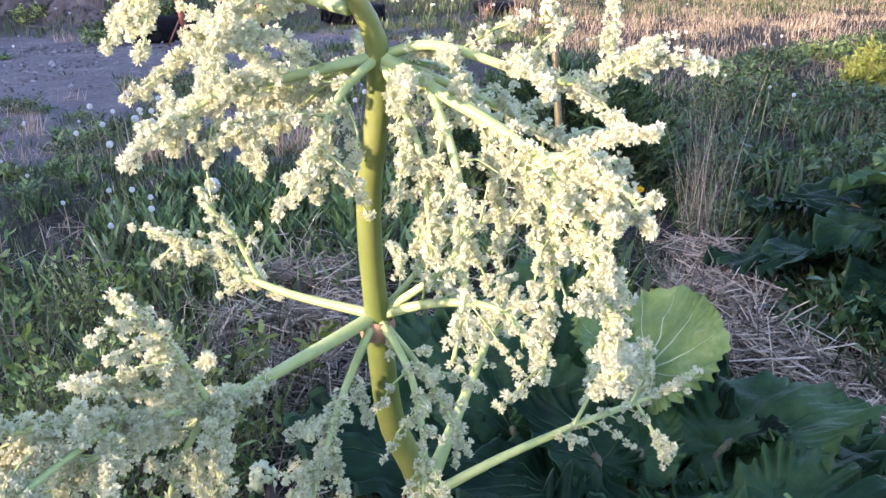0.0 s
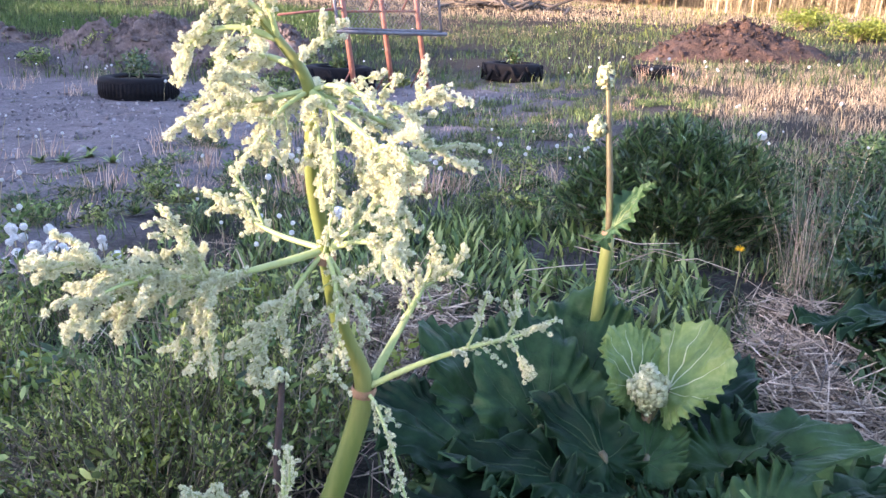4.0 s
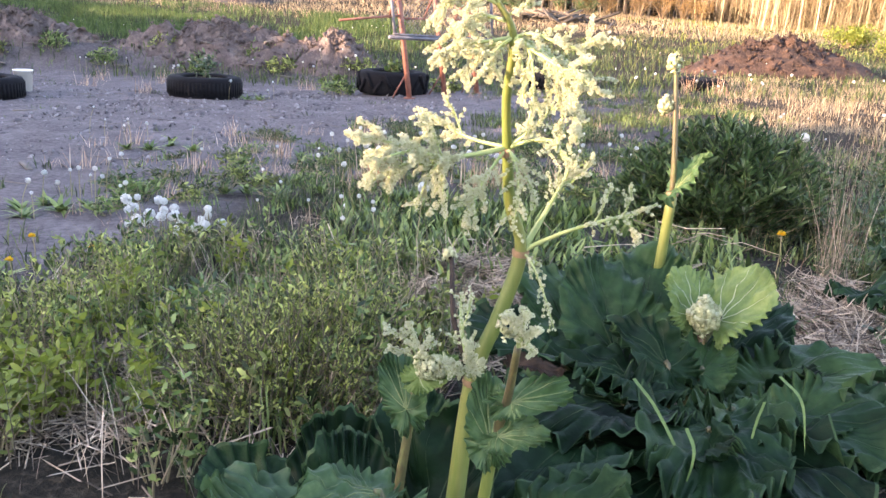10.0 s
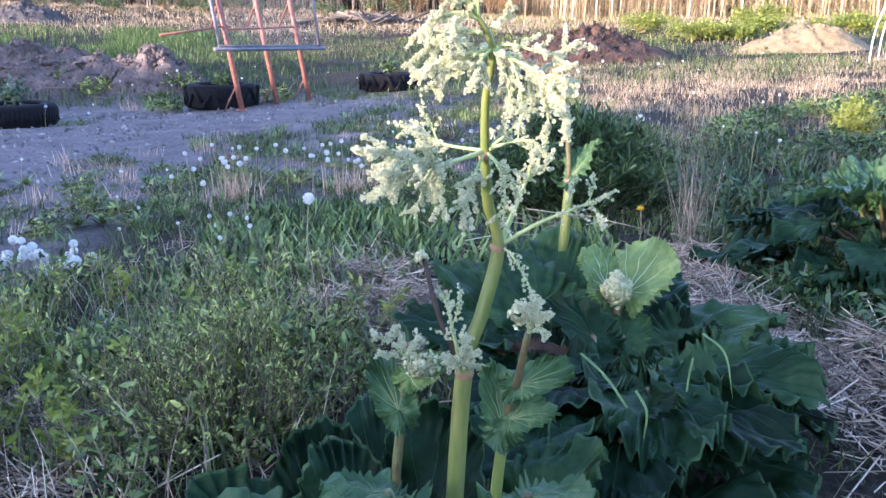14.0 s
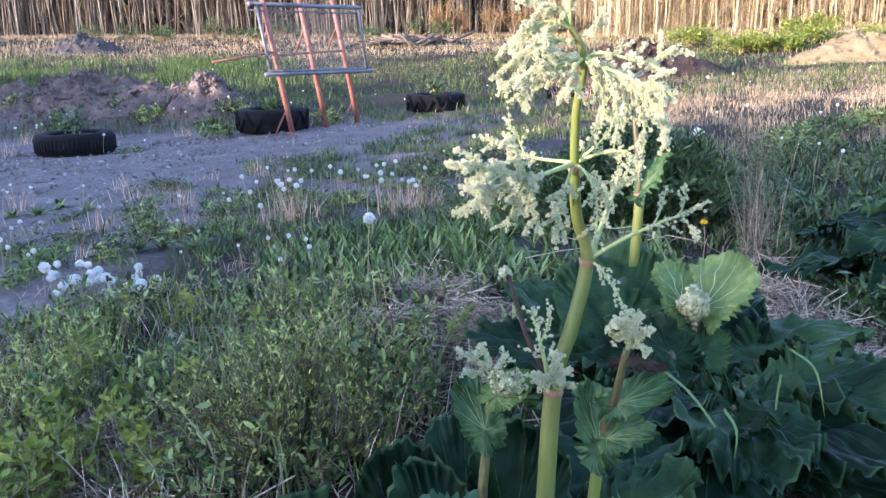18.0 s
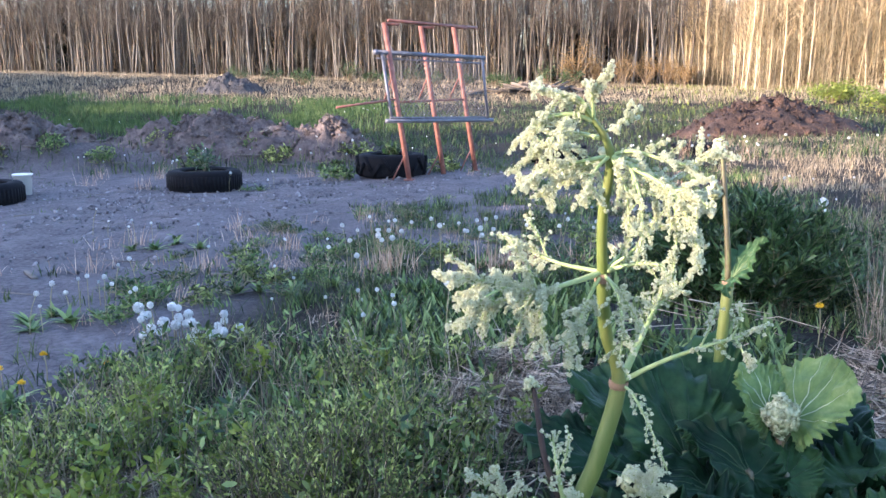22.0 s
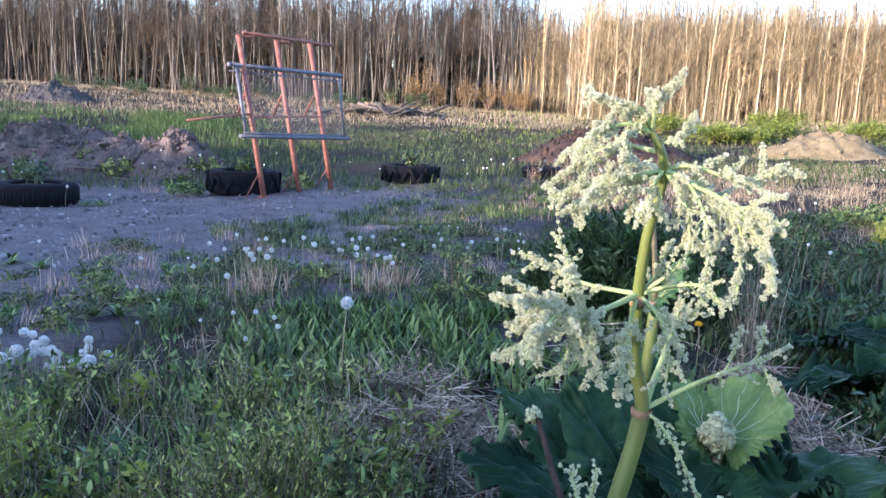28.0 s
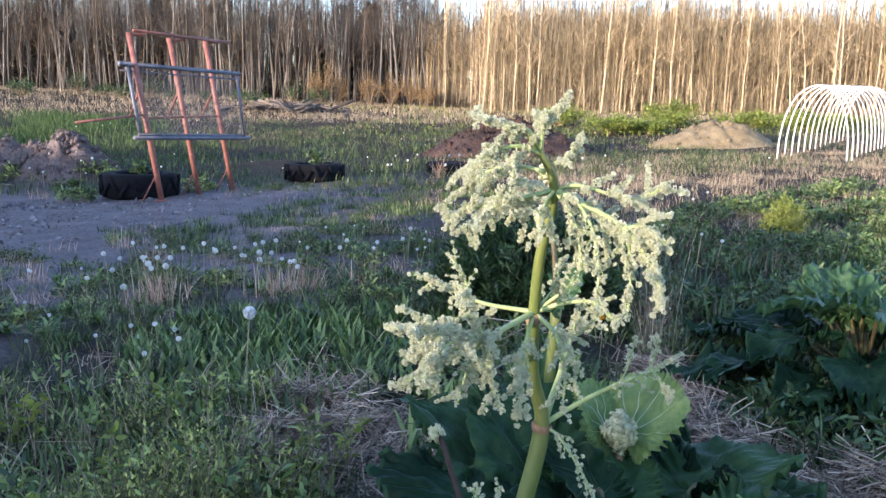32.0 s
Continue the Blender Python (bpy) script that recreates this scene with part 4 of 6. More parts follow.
def steel_frame():
    """The leaning rusty frame with a wire panel on it."""
    z0 = float(gz(-3.3, 13.4))
    feet = [np.array(p) for p in ((-3.68, 12.585, -0.14), (-3.28, 13.45, -0.125), (-2.83, 14.08, -0.11))]
    lean = np.array([-0.47, 0.20, 2.60])
    t = thing("steel_frame", "leaning rusty red steel frame with grey wire-mesh panel", "frame")
    pipe = lambda nm, a, b, r, m, s=10, lab="": part(nm, Bag().add(*tube([a, (np.asarray(a) + b) / 2, b], r, s)), m, t, lab)
    tops = []
    for f in feet:
        f = f + (0, 0, float(gz(f[0], f[1])) - f[2] - 0.03)
        top = f + lean
        tops.append(top)
        pipe("post", f, top, 0.046, M["rust"])
        pipe("bracket", top + (0, 0, -0.02), top + (0.22, 0.10, -0.02), 0.022, M["rust"], 8)
        pipe("foot_brace", f + lean * 0.17, f + (-0.28, -0.05, 0.02), 0.014, M["rust"], 6)
        v, g = box(*(f + (0, 0, 0.03)), 0.16, 0.16, 0.02)
        part("base_plate", Bag().add(v, g), M["rust"], t, smooth=False)
        pipe("diagonal_brace", f + lean * 0.68, f + lean * 0.50 + (-0.45, 0.75, 0.0), 0.018, M["rust"], 6)
    off = np.array([0.20, 0.09, 0.0])
    pipe("top_rail", tops[0] + off * 0.9 + (-0.08, -0.2, 0.03), tops[2] + off + (0.15, 0.32, 0.0), 0.024, M["rust"])
    for k in (0, 1):
        a, b = feet[k] + lean * 0.50, feet[k + 1] + lean * 0.50
        pipe("cross_rail", a, b, 0.018, M["rust"], 6)
    pipe("loose_rail", feet[0] + lean * 0.48 + (-0.75, -0.9, -0.02), feet[0] + lean * 0.52, 0.02, M["rust"], 6)
    ul, ur = np.array([-4.23, 12.55, 1.975]), np.array([-2.72, 14.30, 1.93])
    ll, lr = np.array([-4.02, 12.40, 0.86]), np.array([-2.58, 14.38, 0.82])
    panel = part("mesh_panel", Bag().add(*tube([ul, (ul + ur) / 2, ur], 0.036, 10)), M["galv"], t, "grey galvanised pipe panel with chain-link wire")
    sub = lambda nm, a, b, r: part(nm, Bag().add(*tube([a, (a + b) / 2, b], r, 8)), M["galv"], panel)
    sub("panel_pipe", ll, lr, 0.036)
    sub("panel_pipe", ll + (0.05, 0.06, 0.05), lr + (-0.1, -0.12, 0.05), 0.018)
    sub("panel_pipe", ul + 0.05 * (ur - ul), ll + 0.05 * (lr - ll), 0.026)
    sub("panel_pipe", ul + 0.97 * (ur - ul), ll + 0.95 * (lr - ll), 0.026)
    sub("panel_pipe", ul + (0, 0, -0.10), ur + (0, 0, -0.10), 0.014)
    sub("cap", ul + (-0.02, -0.02, 0), ul + (0.02, 0.02, 0), 0.042)
    wire = Bag()
    N = 30
    for k in range(-14, N):
        for sgn in (1, -1):
            P = []
            for j in range(15):
                v = j / 14
                u = (k / N + v * 14 / N) if sgn > 0 else ((k + 14) / N - v * 14 / N)
                if 0.05 <= u <= 0.96:
                    P.append(ul + u * (ur - ul) + v * (ll + u * (lr - ll) - ul - u * (ur - ul)) + (0.0, 0.004 * sgn, 0))
            if len(P) > 1:
                wire.add(*tube(P, 0.0034, 3, False))
    part("chain_link", wire, M["galv"], panel)


steel_frame()


def heap(name, label, x, y, w, d, h, material, seed, rough=0.12, clods=0, cat="heap"):
    """A heap of loose stuff, ridged and uneven, with clods lying on it."""
    q = np.random.default_rng(seed)
    n, k = 60, 22
    a = np.linspace(0, 2 * math.pi, n, endpoint=False)
    V = []
    for i in range(k):
        f = i / (k - 1)
        for t in a:
            rr = (1 + 0.22 * noise.fractal(Vector((math.cos(t) * 1.3 + seed, math.sin(t) * 1.3, 0.3)), 1, 2, 3)) * f
            px, py = math.cos(t) * w * rr, math.sin(t) * d * rr
            pz = h * (1 - f ** 1.9) * (1 + 0.35 * noise.fractal(Vector((px * 1.1, py * 1.1, seed)), 1, 2, 4))
            pz += rough * noise.fractal(Vector((px * 3.2, py * 3.2, seed + 3)), 1, 2, 4) * (1 - f) ** 0.4
            gzv = float(gz(x + px, y + py))
            V.append((x + px, y + py, gzv + max(pz, -0.05) - 0.05 * f))
    V = np.array(V)
    i, j = np.meshgrid(np.arange(k - 1), np.arange(n), indexing="ij")
    i, j = i.ravel(), j.ravel()
    A, B, C, D = i * n + j, i * n + (j + 1) % n, (i + 1) * n + (j + 1) % n, (i + 1) * n + j
    b = Bag().add(V, np.concatenate([np.stack([A, C, B], 1), np.stack([A, D, C], 1)]))
    if clods:
        P = V[q.integers(0, len(V), clods)] + q.normal(0, 0.03, (clods, 3))
        b.scatter(lump(seed, 1, 0.3), P, turns(clods, 1, q), q.gamma(1.3, 0.012, clods) * (0.6 + h))
    return tagged(part(name, b, material), label, cat, kind="stuff")


heap("compost_heap", "heap of reddish-brown compost and roots in evening sun", 3.45, 23.0, 2.7, 1.5, 0.85, M["compost"], 3, 0.20, 1800)
heap("sand_heap", "pale sand heap lit by low sun", 10.4, 25.0, 2.3, 1.4, 0.70, M["sand"], 5, 0.14, 300)
heap("rubble_heap", "small grey heap of earth and rubble in the far field", -23.0, 44.0, 2.2, 1.4, 0.95, M["rubble"], 7, 0.3, 500)
heap("earth_bank", "low bank of dug grey earth with roots", -9.1, 16.4, 2.8, 1.0, 0.38, M["bank"], 11, 0.42, 3600)
heap("earth_bank", "low bank of dug grey earth with roots", -14.5, 16.2, 2.6, 1.2, 0.42, M["bank"], 13, 0.42, 3000)
heap("earth_bank", "short mound of dug grey earth", -6.3, 16.0, 1.1, 0.7, 0.40, M["bank"], 17, 0.26, 1300)


def log_pile(x, y):
    q = np.random.default_rng(31)
    t = thing("log_pile", "heap of grey logs, roots and boards before the woods", "log pile", at=(x, y, float(gz(x, y))))
    for k in range(64):
        L, r = q.uniform(0.6, 2.4), q.uniform(0.03, 0.085)
        c = np.array([q.normal(0, 2.0), q.normal(0, 0.7), 0])
        c[2] = r + max(0, 0.60 - 0.16 * abs(c[0])) * q.uniform(0, 1)
        a, e = q.normal(0, 0.9), q.normal(0, 0.22)
        d = np.array([math.cos(a), math.sin(a), e]) * L / 2
        part("log", Bag().add(*tube([c - d, c + q.normal(0, 0.05, 3), c + d], [r, r * 0.95, r * 0.8], 7)), M["wood"] if k % 10 == 0 else M["bark_dark"], t)
    return t


log_pile(-5.4, 44)


def tunnel():
    t = thing("hoop_tunnel", "bare white plastic hoops of a garden tunnel", "tunnel frame")
    a0, ax, across, top = np.array([9.7, 19.4]), np.array([0.62, 0.78]), np.array([0.78, -0.62]), 1.88
    ridge = []
    for k in range(13):
        f = a0 + ax * 0.84 * k
        s = np.linspace(0, math.pi, 17)
        P = []
        for q_ in s:
            u = (1 - math.cos(q_)) / 2
            g = f + across * 1.6 * u
            P.append((g[0], g[1], float(gz(f[0], f[1])) - 0.05 + top * math.sin(q_) ** 0.75))
        ridge.append(P[8])
        part("hoop", Bag().add(*tube(P, 0.019, 8)), M["white"], t)
    part("ridge_pipe", Bag().add(*tube(ridge, 0.022, 8)), M["white"], t)


tunnel()


def scraps():
    """Boards, sticks and stones lying about in the yard."""
    q = np.random.default_rng(77)
    for k, (x, y, L, w) in enumerate(((-5.05, 5.2, 0.36, 0.05), (-8.2, 13.9, 0.7, 0.09), (-10.8, 15.2, 0.6, 0.07), (-9.0, 15.0, 0.5, 0.1), (-7.9, 8.6, 0.3, 0.04), (-12.4, 17.4, 0.8, 0.1), (-11.3, 18.2, 0.9, 0.1), (-3.2, 5.2, 0.25, 0.03), (-6.4, 14.5, 0.5, 0.06), (-13.5, 14.6, 0.6, 0.08))):
        v, f = box(0, 0, 0, L, w, 0.02, rot_z(q.uniform(0, 3.1)))
        tagged(part("board", Bag().add(v + (x, y, float(gz(x, y)) + 0.012), f), M["wood"], smooth=False), "short grey weathered board lying on bare earth", "board", "boards lying in the yard")
    for k in range(26):
        x, y = q.uniform(-14.5, -7.0), q.uniform(15.0, 17.4)
        v, f = box(0, 0, 0, q.uniform(0.25, 0.8), q.uniform(0.04, 0.11), 0.02, rot_z(q.uniform(0, 3.1)))
        tagged(part("board", Bag().add(v + (x, y, float(gz(x, y)) + 0.22 * math.exp(-((y - 16.4) / 0.7) ** 2) + 0.02), f), M["wood"], smooth=False), "short grey weathered board lying on the earth bank", "board", "boards lying on the bank")
    b = Bag()
    P = spots(7000, -13, 1.5, 4.2, 15, lambda x, y: bare(x, y) * 0.9)
    P[:, 2] += 0.012
    b.scatter(lump(4, 1, 0.3), P, turns(len(P), 1.0, q), np.stack([q.gamma(2.0, 0.008, len(P)) + 0.004] * 2 + [q.gamma(2.0, 0.005, len(P)) + 0.003], 1))
    tagged(part("stones", b, M["stone"], smooth=False), "small grey stones and clods scattered on bare earth", "stones", kind="stuff")
    c = Bag()
    n = 300
    P = spots(n, -13, 1.5, 4.2, 15)
    P[:, 2] += 0.02
    D = np.stack([q.normal(size=n), q.normal(size=n), q.normal(0, 0.15, n)], 1)
    c.scatter(tube([[0, 0, -0.5], [0.3, 0, 0], [0, 0, 0.5]], [1, 1, 0.6], 4, False), P, aim(D, q), np.stack([q.uniform(0.003, 0.006, n)] * 2 + [q.uniform(0.08, 0.4, n)], 1))
    tagged(part("sticks", c, M["wood"]), "thin dry sticks lying on bare earth", "sticks", kind="stuff")


scraps()

# ---- rhubarb ----
def leaf_blade(L, W, seed, ruffle=1.0, cup=0.25, droop=0.5, nr=15, na=230):
    """A rhubarb leaf: broad and heart-shaped, puckered between palmate ribs, with a finely frilled margin. Returns blade, ribs, margin."""
    q = np.random.default_rng(seed)
    ph, n1, n2, n3 = q.uniform(0, 6.28, 4), q.integers(6, 9), q.integers(13, 18), q.integers(3, 5)
    nf = q.integers(34, 46)
    sx = W / (1.50 * L)

    kx, ky, kp = q.normal(0, 12, 14), q.normal(0, 12, 14), q.uniform(0, 6.28, 14)
    ka, kf, kq = q.uniform(0.5, 1, 9), q.integers(5, 24, 9), q.uniform(0, 6.28, 9)

    def at(th, r):
        edge = sum(a * np.sin(f * th + p) * (10.0 / (6 + f)) for a, f, p in zip(ka, kf, kq)) / 3
        R = L * (0.44 + 0.56 * ((1 + np.cos(th)) / 2) ** 0.85) * (1 + 0.055 * edge + 0.015 * np.sin(nf * th + ph[3] + 2 * np.sin(2 * th))) * (1 - 0.6 * np.exp(-((np.pi - np.abs(th)) / 0.20) ** 2))
        x, y = r * R * np.sin(th) * sx, r * R * np.cos(th)
        e = np.clip(r, 0, 1) ** 3
        z = cup * 0.8 * np.abs(x) ** 1.3 * L ** -0.3 - droop * 0.32 * np.sign(y) * y * y / L
        z = z + ruffle * L * e * (0.058 * edge + 0.055 * np.sin(n3 * th + ph[2]))
        z = z + ruffle * L * np.clip(r, 0, 1) ** 6 * 0.065 * np.sin(nf * th + ph[1] + 2.5 * np.sin(3 * th + ph[0])) * (0.6 + 0.5 * np.sin(5 * th + ph[3]))
        pk = sum(np.sin((a * x + b * y) / L + p) for a, b, p in zip(kx, ky, kp)) / 3
        z = z + (0.016 + 0.016 * ruffle) * L * np.clip(r * 1.6, 0, 1) * pk - 0.010 * L * np.cos(7.0 * th) * np.sin(np.pi * np.clip(r, 0, 1)) ** 0.8
        x = x * (1 + 0.03 * ruffle * e * np.cos(n2 * th + ph[0]))
        y = y * (1 + 0.025 * ruffle * e * np.sin(n2 * th + ph[1]))
        return np.stack([x, y, z], -1)

    def sheet(r0, r1, n):
        T, Rr = np.meshgrid(np.linspace(-np.pi, np.pi, na), np.linspace(r0, r1, n), indexing="ij")
        P = at(T, Rr)
        i, j = np.meshgrid(np.arange(na - 1), np.arange(n - 1), indexing="ij")
        k = (i * n + j).ravel()
        return P.reshape(-1, 3), np.concatenate([np.stack([k, k + n, k + n + 1], 1), np.stack([k, k + n + 1, k + 1], 1)])

    thick = 1.25 if cup < 0.15 else 1.0
    ribs = Bag()
    for t0, r in ((0, 0.0050), (0.50, 0.0036), (-0.50, 0.0036), (1.05, 0.0034), (-1.05, 0.0034), (1.75, 0.003), (-1.75, 0.003)):
        f = np.linspace(0.0, 0.90, 10)
        pts = at(np.full(10, float(t0)) * (1 - 0.15 * f), f) + (0, 0, 0.0004)
        ribs.add(*tube(pts, thick * r * (1.05 - np.linspace(0, 0.85, 10)) * (0.3 + 0.8 * L), 5, False))
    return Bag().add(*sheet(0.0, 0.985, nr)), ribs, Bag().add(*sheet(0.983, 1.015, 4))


def put(V, base, heading, pitch, roll=0.0):
    """Turns leaf-space points to a heading (degrees from +x), lifted by pitch, rolled about their length."""
    m = np.array((Euler((0, 0, radians(heading - 90))).to_matrix() @ Euler((radians(pitch), 0, 0)).to_matrix() @ Euler((0, radians(roll), 0)).to_matrix()))
    return V @ m.T + base


def rhubarb_leaf(plant, crown, tip_base, heading, pitch, L, W, seed, ruffle=1.0, cup=0.25, droop=0.5, roll=0.0, pale=False, young=False):
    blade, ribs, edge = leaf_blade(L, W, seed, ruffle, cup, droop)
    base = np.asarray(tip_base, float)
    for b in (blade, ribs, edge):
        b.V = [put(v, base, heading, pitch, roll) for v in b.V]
    lf = part("leaf", blade, M["rleaf_pale"] if pale else M["rleaf_mid"] if young else M["rleaf_shaded"], plant, "pale yellow-green ruffled leaf" if pale else "")
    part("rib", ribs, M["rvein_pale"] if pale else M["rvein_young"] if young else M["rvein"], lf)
    part("margin", edge, M["rleaf_pale"] if pale else M["rleaf_mid"] if young else M["rleaf_lit_edge"], lf, "" if pale else "frilled margin coloured lighter as if lit")
    c = np.asarray(crown, float)
    if np.linalg.norm(base - c) > 0.04:
        mid = (c + base) / 2 + (0, 0, 0.05 * np.linalg.norm(base - c))
        line = spline([c, mid, base, base + (put(np.array([[0, 0.06 * L, 0]]), base, heading, pitch)[0] - base)], 12)
        part("leaf_stalk", Bag().add(*tube(line, np.linspace(0.012, 0.007, 12), 8)), M["brownstalk"], lf)
    return lf


def joint(plant, p, r, d=(0, 0, 1)):
    """The papery reddish sheath at a joint of a flower stalk."""
    d = np.asarray(d, float) / np.linalg.norm(d)
    p = np.asarray(p, float)
    line = [p - d * 0.009, p - d * 0.004, p, p + d * 0.006]
    return part("joint", Bag().add(*tube(line, [r * 1.03, r * 1.12, r * 1.17, r * 1.04], 12, False)), M["node"], plant, "papery reddish joint of the stalk")


FLORET = (np.array([[0, 0, 0.25], [0.9, 0.1, 0.7], [0.45, 0.85, 0.9], [-0.35, 0.85, 0.6], [-0.95, 0.1, 0.85], [-0.5, -0.85, 0.65], [0.45, -0.85, 0.95], [0, 0, -0.6]]),
          np.array([[0, 1, 2], [0, 2, 3], [0, 3, 4], [0, 4, 5], [0, 5, 6], [0, 6, 1], [7, 2, 1], [7, 3, 2], [7, 4, 3], [7, 5, 4], [7, 6, 5], [7, 1, 6]]))


def fluffy_floret():
    """A floret of narrow tepals and stamens standing out all round."""
    q = np.random.default_rng(17)
    D = np.array([[1, 0, 0.4], [-0.9, 0.3, 0.5], [0.1, 1, 0.3], [0.2, -1, 0.4], [0.5, 0.6, 0.9], [-0.6, -0.5, 0.9], [0, 0.1, 1], [0.7, -0.6, -0.3], [-0.6, 0.6, -0.4]])
    V, F = [], []
    for k, d in enumerate(D / np.linalg.norm(D, axis=1)[:, None]):
        s = np.cross(d, q.normal(size=3))
        s = s / np.linalg.norm(s) * 0.30
        V += [d * 0.0, d * 0.7 + s, d * 1.15, d * 0.7 - s]
        F += [(4 * k, 4 * k + 1, 4 * k + 2), (4 * k, 4 * k + 2, 4 * k + 3)]
    return np.array(V), np.array(F)


FLUFF = fluffy_floret()


def knots(C, G, each, size, q):
    """Round knots of florets at the places C with radii G."""
    C, G = np.repeat(C, each, 0), np.repeat(G, each)
    D = q.normal(size=C.shape)
    D /= np.linalg.norm(D, axis=1)[:, None]
    P = C + D * (G * q.uniform(0.45, 1.05, len(G)))[:, None]
    return Bag().scatter(FLUFF, P, aim(D + 0.35 * q.normal(size=D.shape), q), size * q.uniform(0.6, 1.35, len(P)))


def panicle(plant, pts, seed, r0=0.004, dens=1.0, spread=0.035, start=0.25, size=0.0042, fall=0.45, label=""):
    """A flowering branch: a pale stem with finger-like side spikes, each a string of floret knots, crowded or sparse."""
    q = np.random.default_rng(seed)
    line = spline(pts, 24)
    L = np.linalg.norm(np.diff(line, axis=0), axis=1).sum()
    br = part("flower_branch", Bag().add(*tube(line, np.linspace(r0, 0.0013, 24), 7)), M["stalk_pale"], plant, label)
    start = 0.7 * start
    knot, each, gap = (0.0056, 12, 0.0056) if dens >= 1.15 else (0.0042, 9, 0.0058) if dens >= 0.95 else (0.0031, 6, 0.0062)
    n = max(6, int(L * (80 if dens >= 1.15 else 94) * dens))
    st, C, G = Bag(), [], []
    for k in range(n):
        f = start + (0.97 - start) * (k + q.uniform(0, 1)) / n
        i = min(f * 23, 22.999)
        b = line[int(i)] + (i % 1) * (line[int(i) + 1] - line[int(i)])
        t = line[min(int(i) + 1, 23)] - line[int(i)]
        t = t / (np.linalg.norm(t) + 1e-9)
        d = np.cross(t, q.normal(size=3))
        d = d / (np.linalg.norm(d) + 1e-9) * q.uniform(0.5, 1.0) + t * q.uniform(0.35, 1.1) + np.array([0, 0, q.uniform(-fall, 0.30)])
        s = spread * (0.40 + 1.6 * q.uniform(0, 1) ** 1.6) * (1.30 - 0.5 * f)
        tip = b + d / np.linalg.norm(d) * s
        mid = (b + tip) / 2 + np.array([0, 0, 0.10 * s]) + q.normal(0, 0.05 * s, 3)
        st.add(*tube([b, mid, tip], [0.0010, 0.0009, 0.0006], 3, False))
        m = max(2, int(s / gap))
        u = (np.linspace(0.22, 1.0, m) + q.normal(0, 0.25 / m, m))[:, None]
        C.append((1 - u) ** 2 * b + 2 * u * (1 - u) * mid + u * u * tip + q.normal(0, 0.0012, (m, 3)))
        G.append(knot * q.uniform(0.65, 1.25, m) * (1.12 - 0.42 * u[:, 0]))
    m = max(2, int(L * (1 - max(start, 0.45)) / gap))
    i = np.linspace(max(start, 0.45), 1.0, m) * 22.999
    C.append(line[i.astype(int)] + (i % 1)[:, None] * (line[i.astype(int) + 1] - line[i.astype(int)]) + q.normal(0, 0.0018, (m, 3)))
    G.append(knot * q.uniform(0.7, 1.25, m))
    part("stalk_spray", st, M["stalk_pale"], br)
    fl = part("floret_spray", knots(np.concatenate(C), np.concatenate(G), each, 0.58 * size, q), M["floret"], br, "crowded small cream florets", smooth=False)
    return tagged(fl, kind="stuff")


def cluster(plant, c, r, n, seed, material="floret", size=0.0045, name="flower_head", lab="tight cluster of small cream buds"):
    q = np.random.default_rng(seed)
    n = int(n * 1.8) if material == "floret" else n
    size = size * (0.70 if material == "floret" else 1.0)
    D = q.normal(size=(n, 3))
    D /= np.linalg.norm(D, axis=1)[:, None]
    P = np.asarray(c) + D * (np.asarray(r) * (1 + 0.25 * np.sin(5 * D[:, :1] + seed) * np.cos(4 * D[:, 2:]))) * q.uniform(0.55, 1.0, (n, 1))
    return tagged(part(name, Bag().scatter(FLUFF if material == "floret" else FLORET, P, aim(D, q), size * q.uniform(0.6, 1.4, n)), M[material], plant, lab, smooth=False), kind="stuff")


# the plant in front, in flower
N0, N1, N2, N3 = (np.array(p) for p in ((-0.073, 0.482, 1.305), (-0.080, 0.550, 1.116), (-0.048, 0.607, 0.915), (-0.114, 0.570, 0.655)))
BASE = np.array([-0.160, 0.530, 0.0])
front = thing("rhubarb_plant", "rhubarb plant in full cream flower on tall green stalks", "rhubarb", "rhubarb plants")
stem_line = spline([BASE, (BASE + N3) / 2 + (0.003, 0.0, 0), N3, (N3 + N2) / 2 + (0.004, 0.0, 0.0), N2, (-0.072, 0.583, 1.01), N1, (-0.082, 0.512, 1.21), N0, (-0.098, 0.463, 1.355), (-0.125, 0.452, 1.385)], 60)
hz = stem_line[:, 2]
part("flower_stalk", Bag().add(*tube(stem_line, np.interp(hz, (0, 0.66, 0.72, 0.9, 0.93, 1.1, 1.13, 1.3, 1.39), (0.0205, 0.0180, 0.0150, 0.0138, 0.0115, 0.0098, 0.0085, 0.0072, 0.0030)), 14)), M["stalk"], front, "tall thick yellow-green flower stalk")
joint(front, N3, 0.018)
joint(front, N2, 0.0145, (0.1, -0.2, 1))
joint(front, N1 + (0, 0, -0.008), 0.0112)

LN = np.array([-0.171, 0.442, 1.107])
panicle(front, [N1, (-0.125, 0.500, 1.108), LN, (-0.225, 0.385, 1.130), (-0.292, 0.320, 1.152)], 11, 0.0052, 1.25, 0.038, 0.50, 0.0046, label="long pale side branch heavy with cream florets")
panicle(front, [LN, (-0.225, 0.405, 1.095), (-0.282, 0.380, 1.060)], 12, 0.0035, 1.35, 0.034, 0.10, 0.0046)
panicle(front, [LN, (-0.165, 0.425, 1.080), (-0.152, 0.405, 1.022)], 13, 0.0028, 1.15, 0.026, 0.2)
panicle(front, [LN, (-0.190, 0.430, 1.070), (-0.205, 0.425, 1.020)], 22, 0.0026, 1.0, 0.024, 0.2)
panicle(front, [LN, (-0.185, 0.428, 1.150), (-0.205, 0.415, 1.185)], 14, 0.0028, 1.0, 0.026, 0.15)
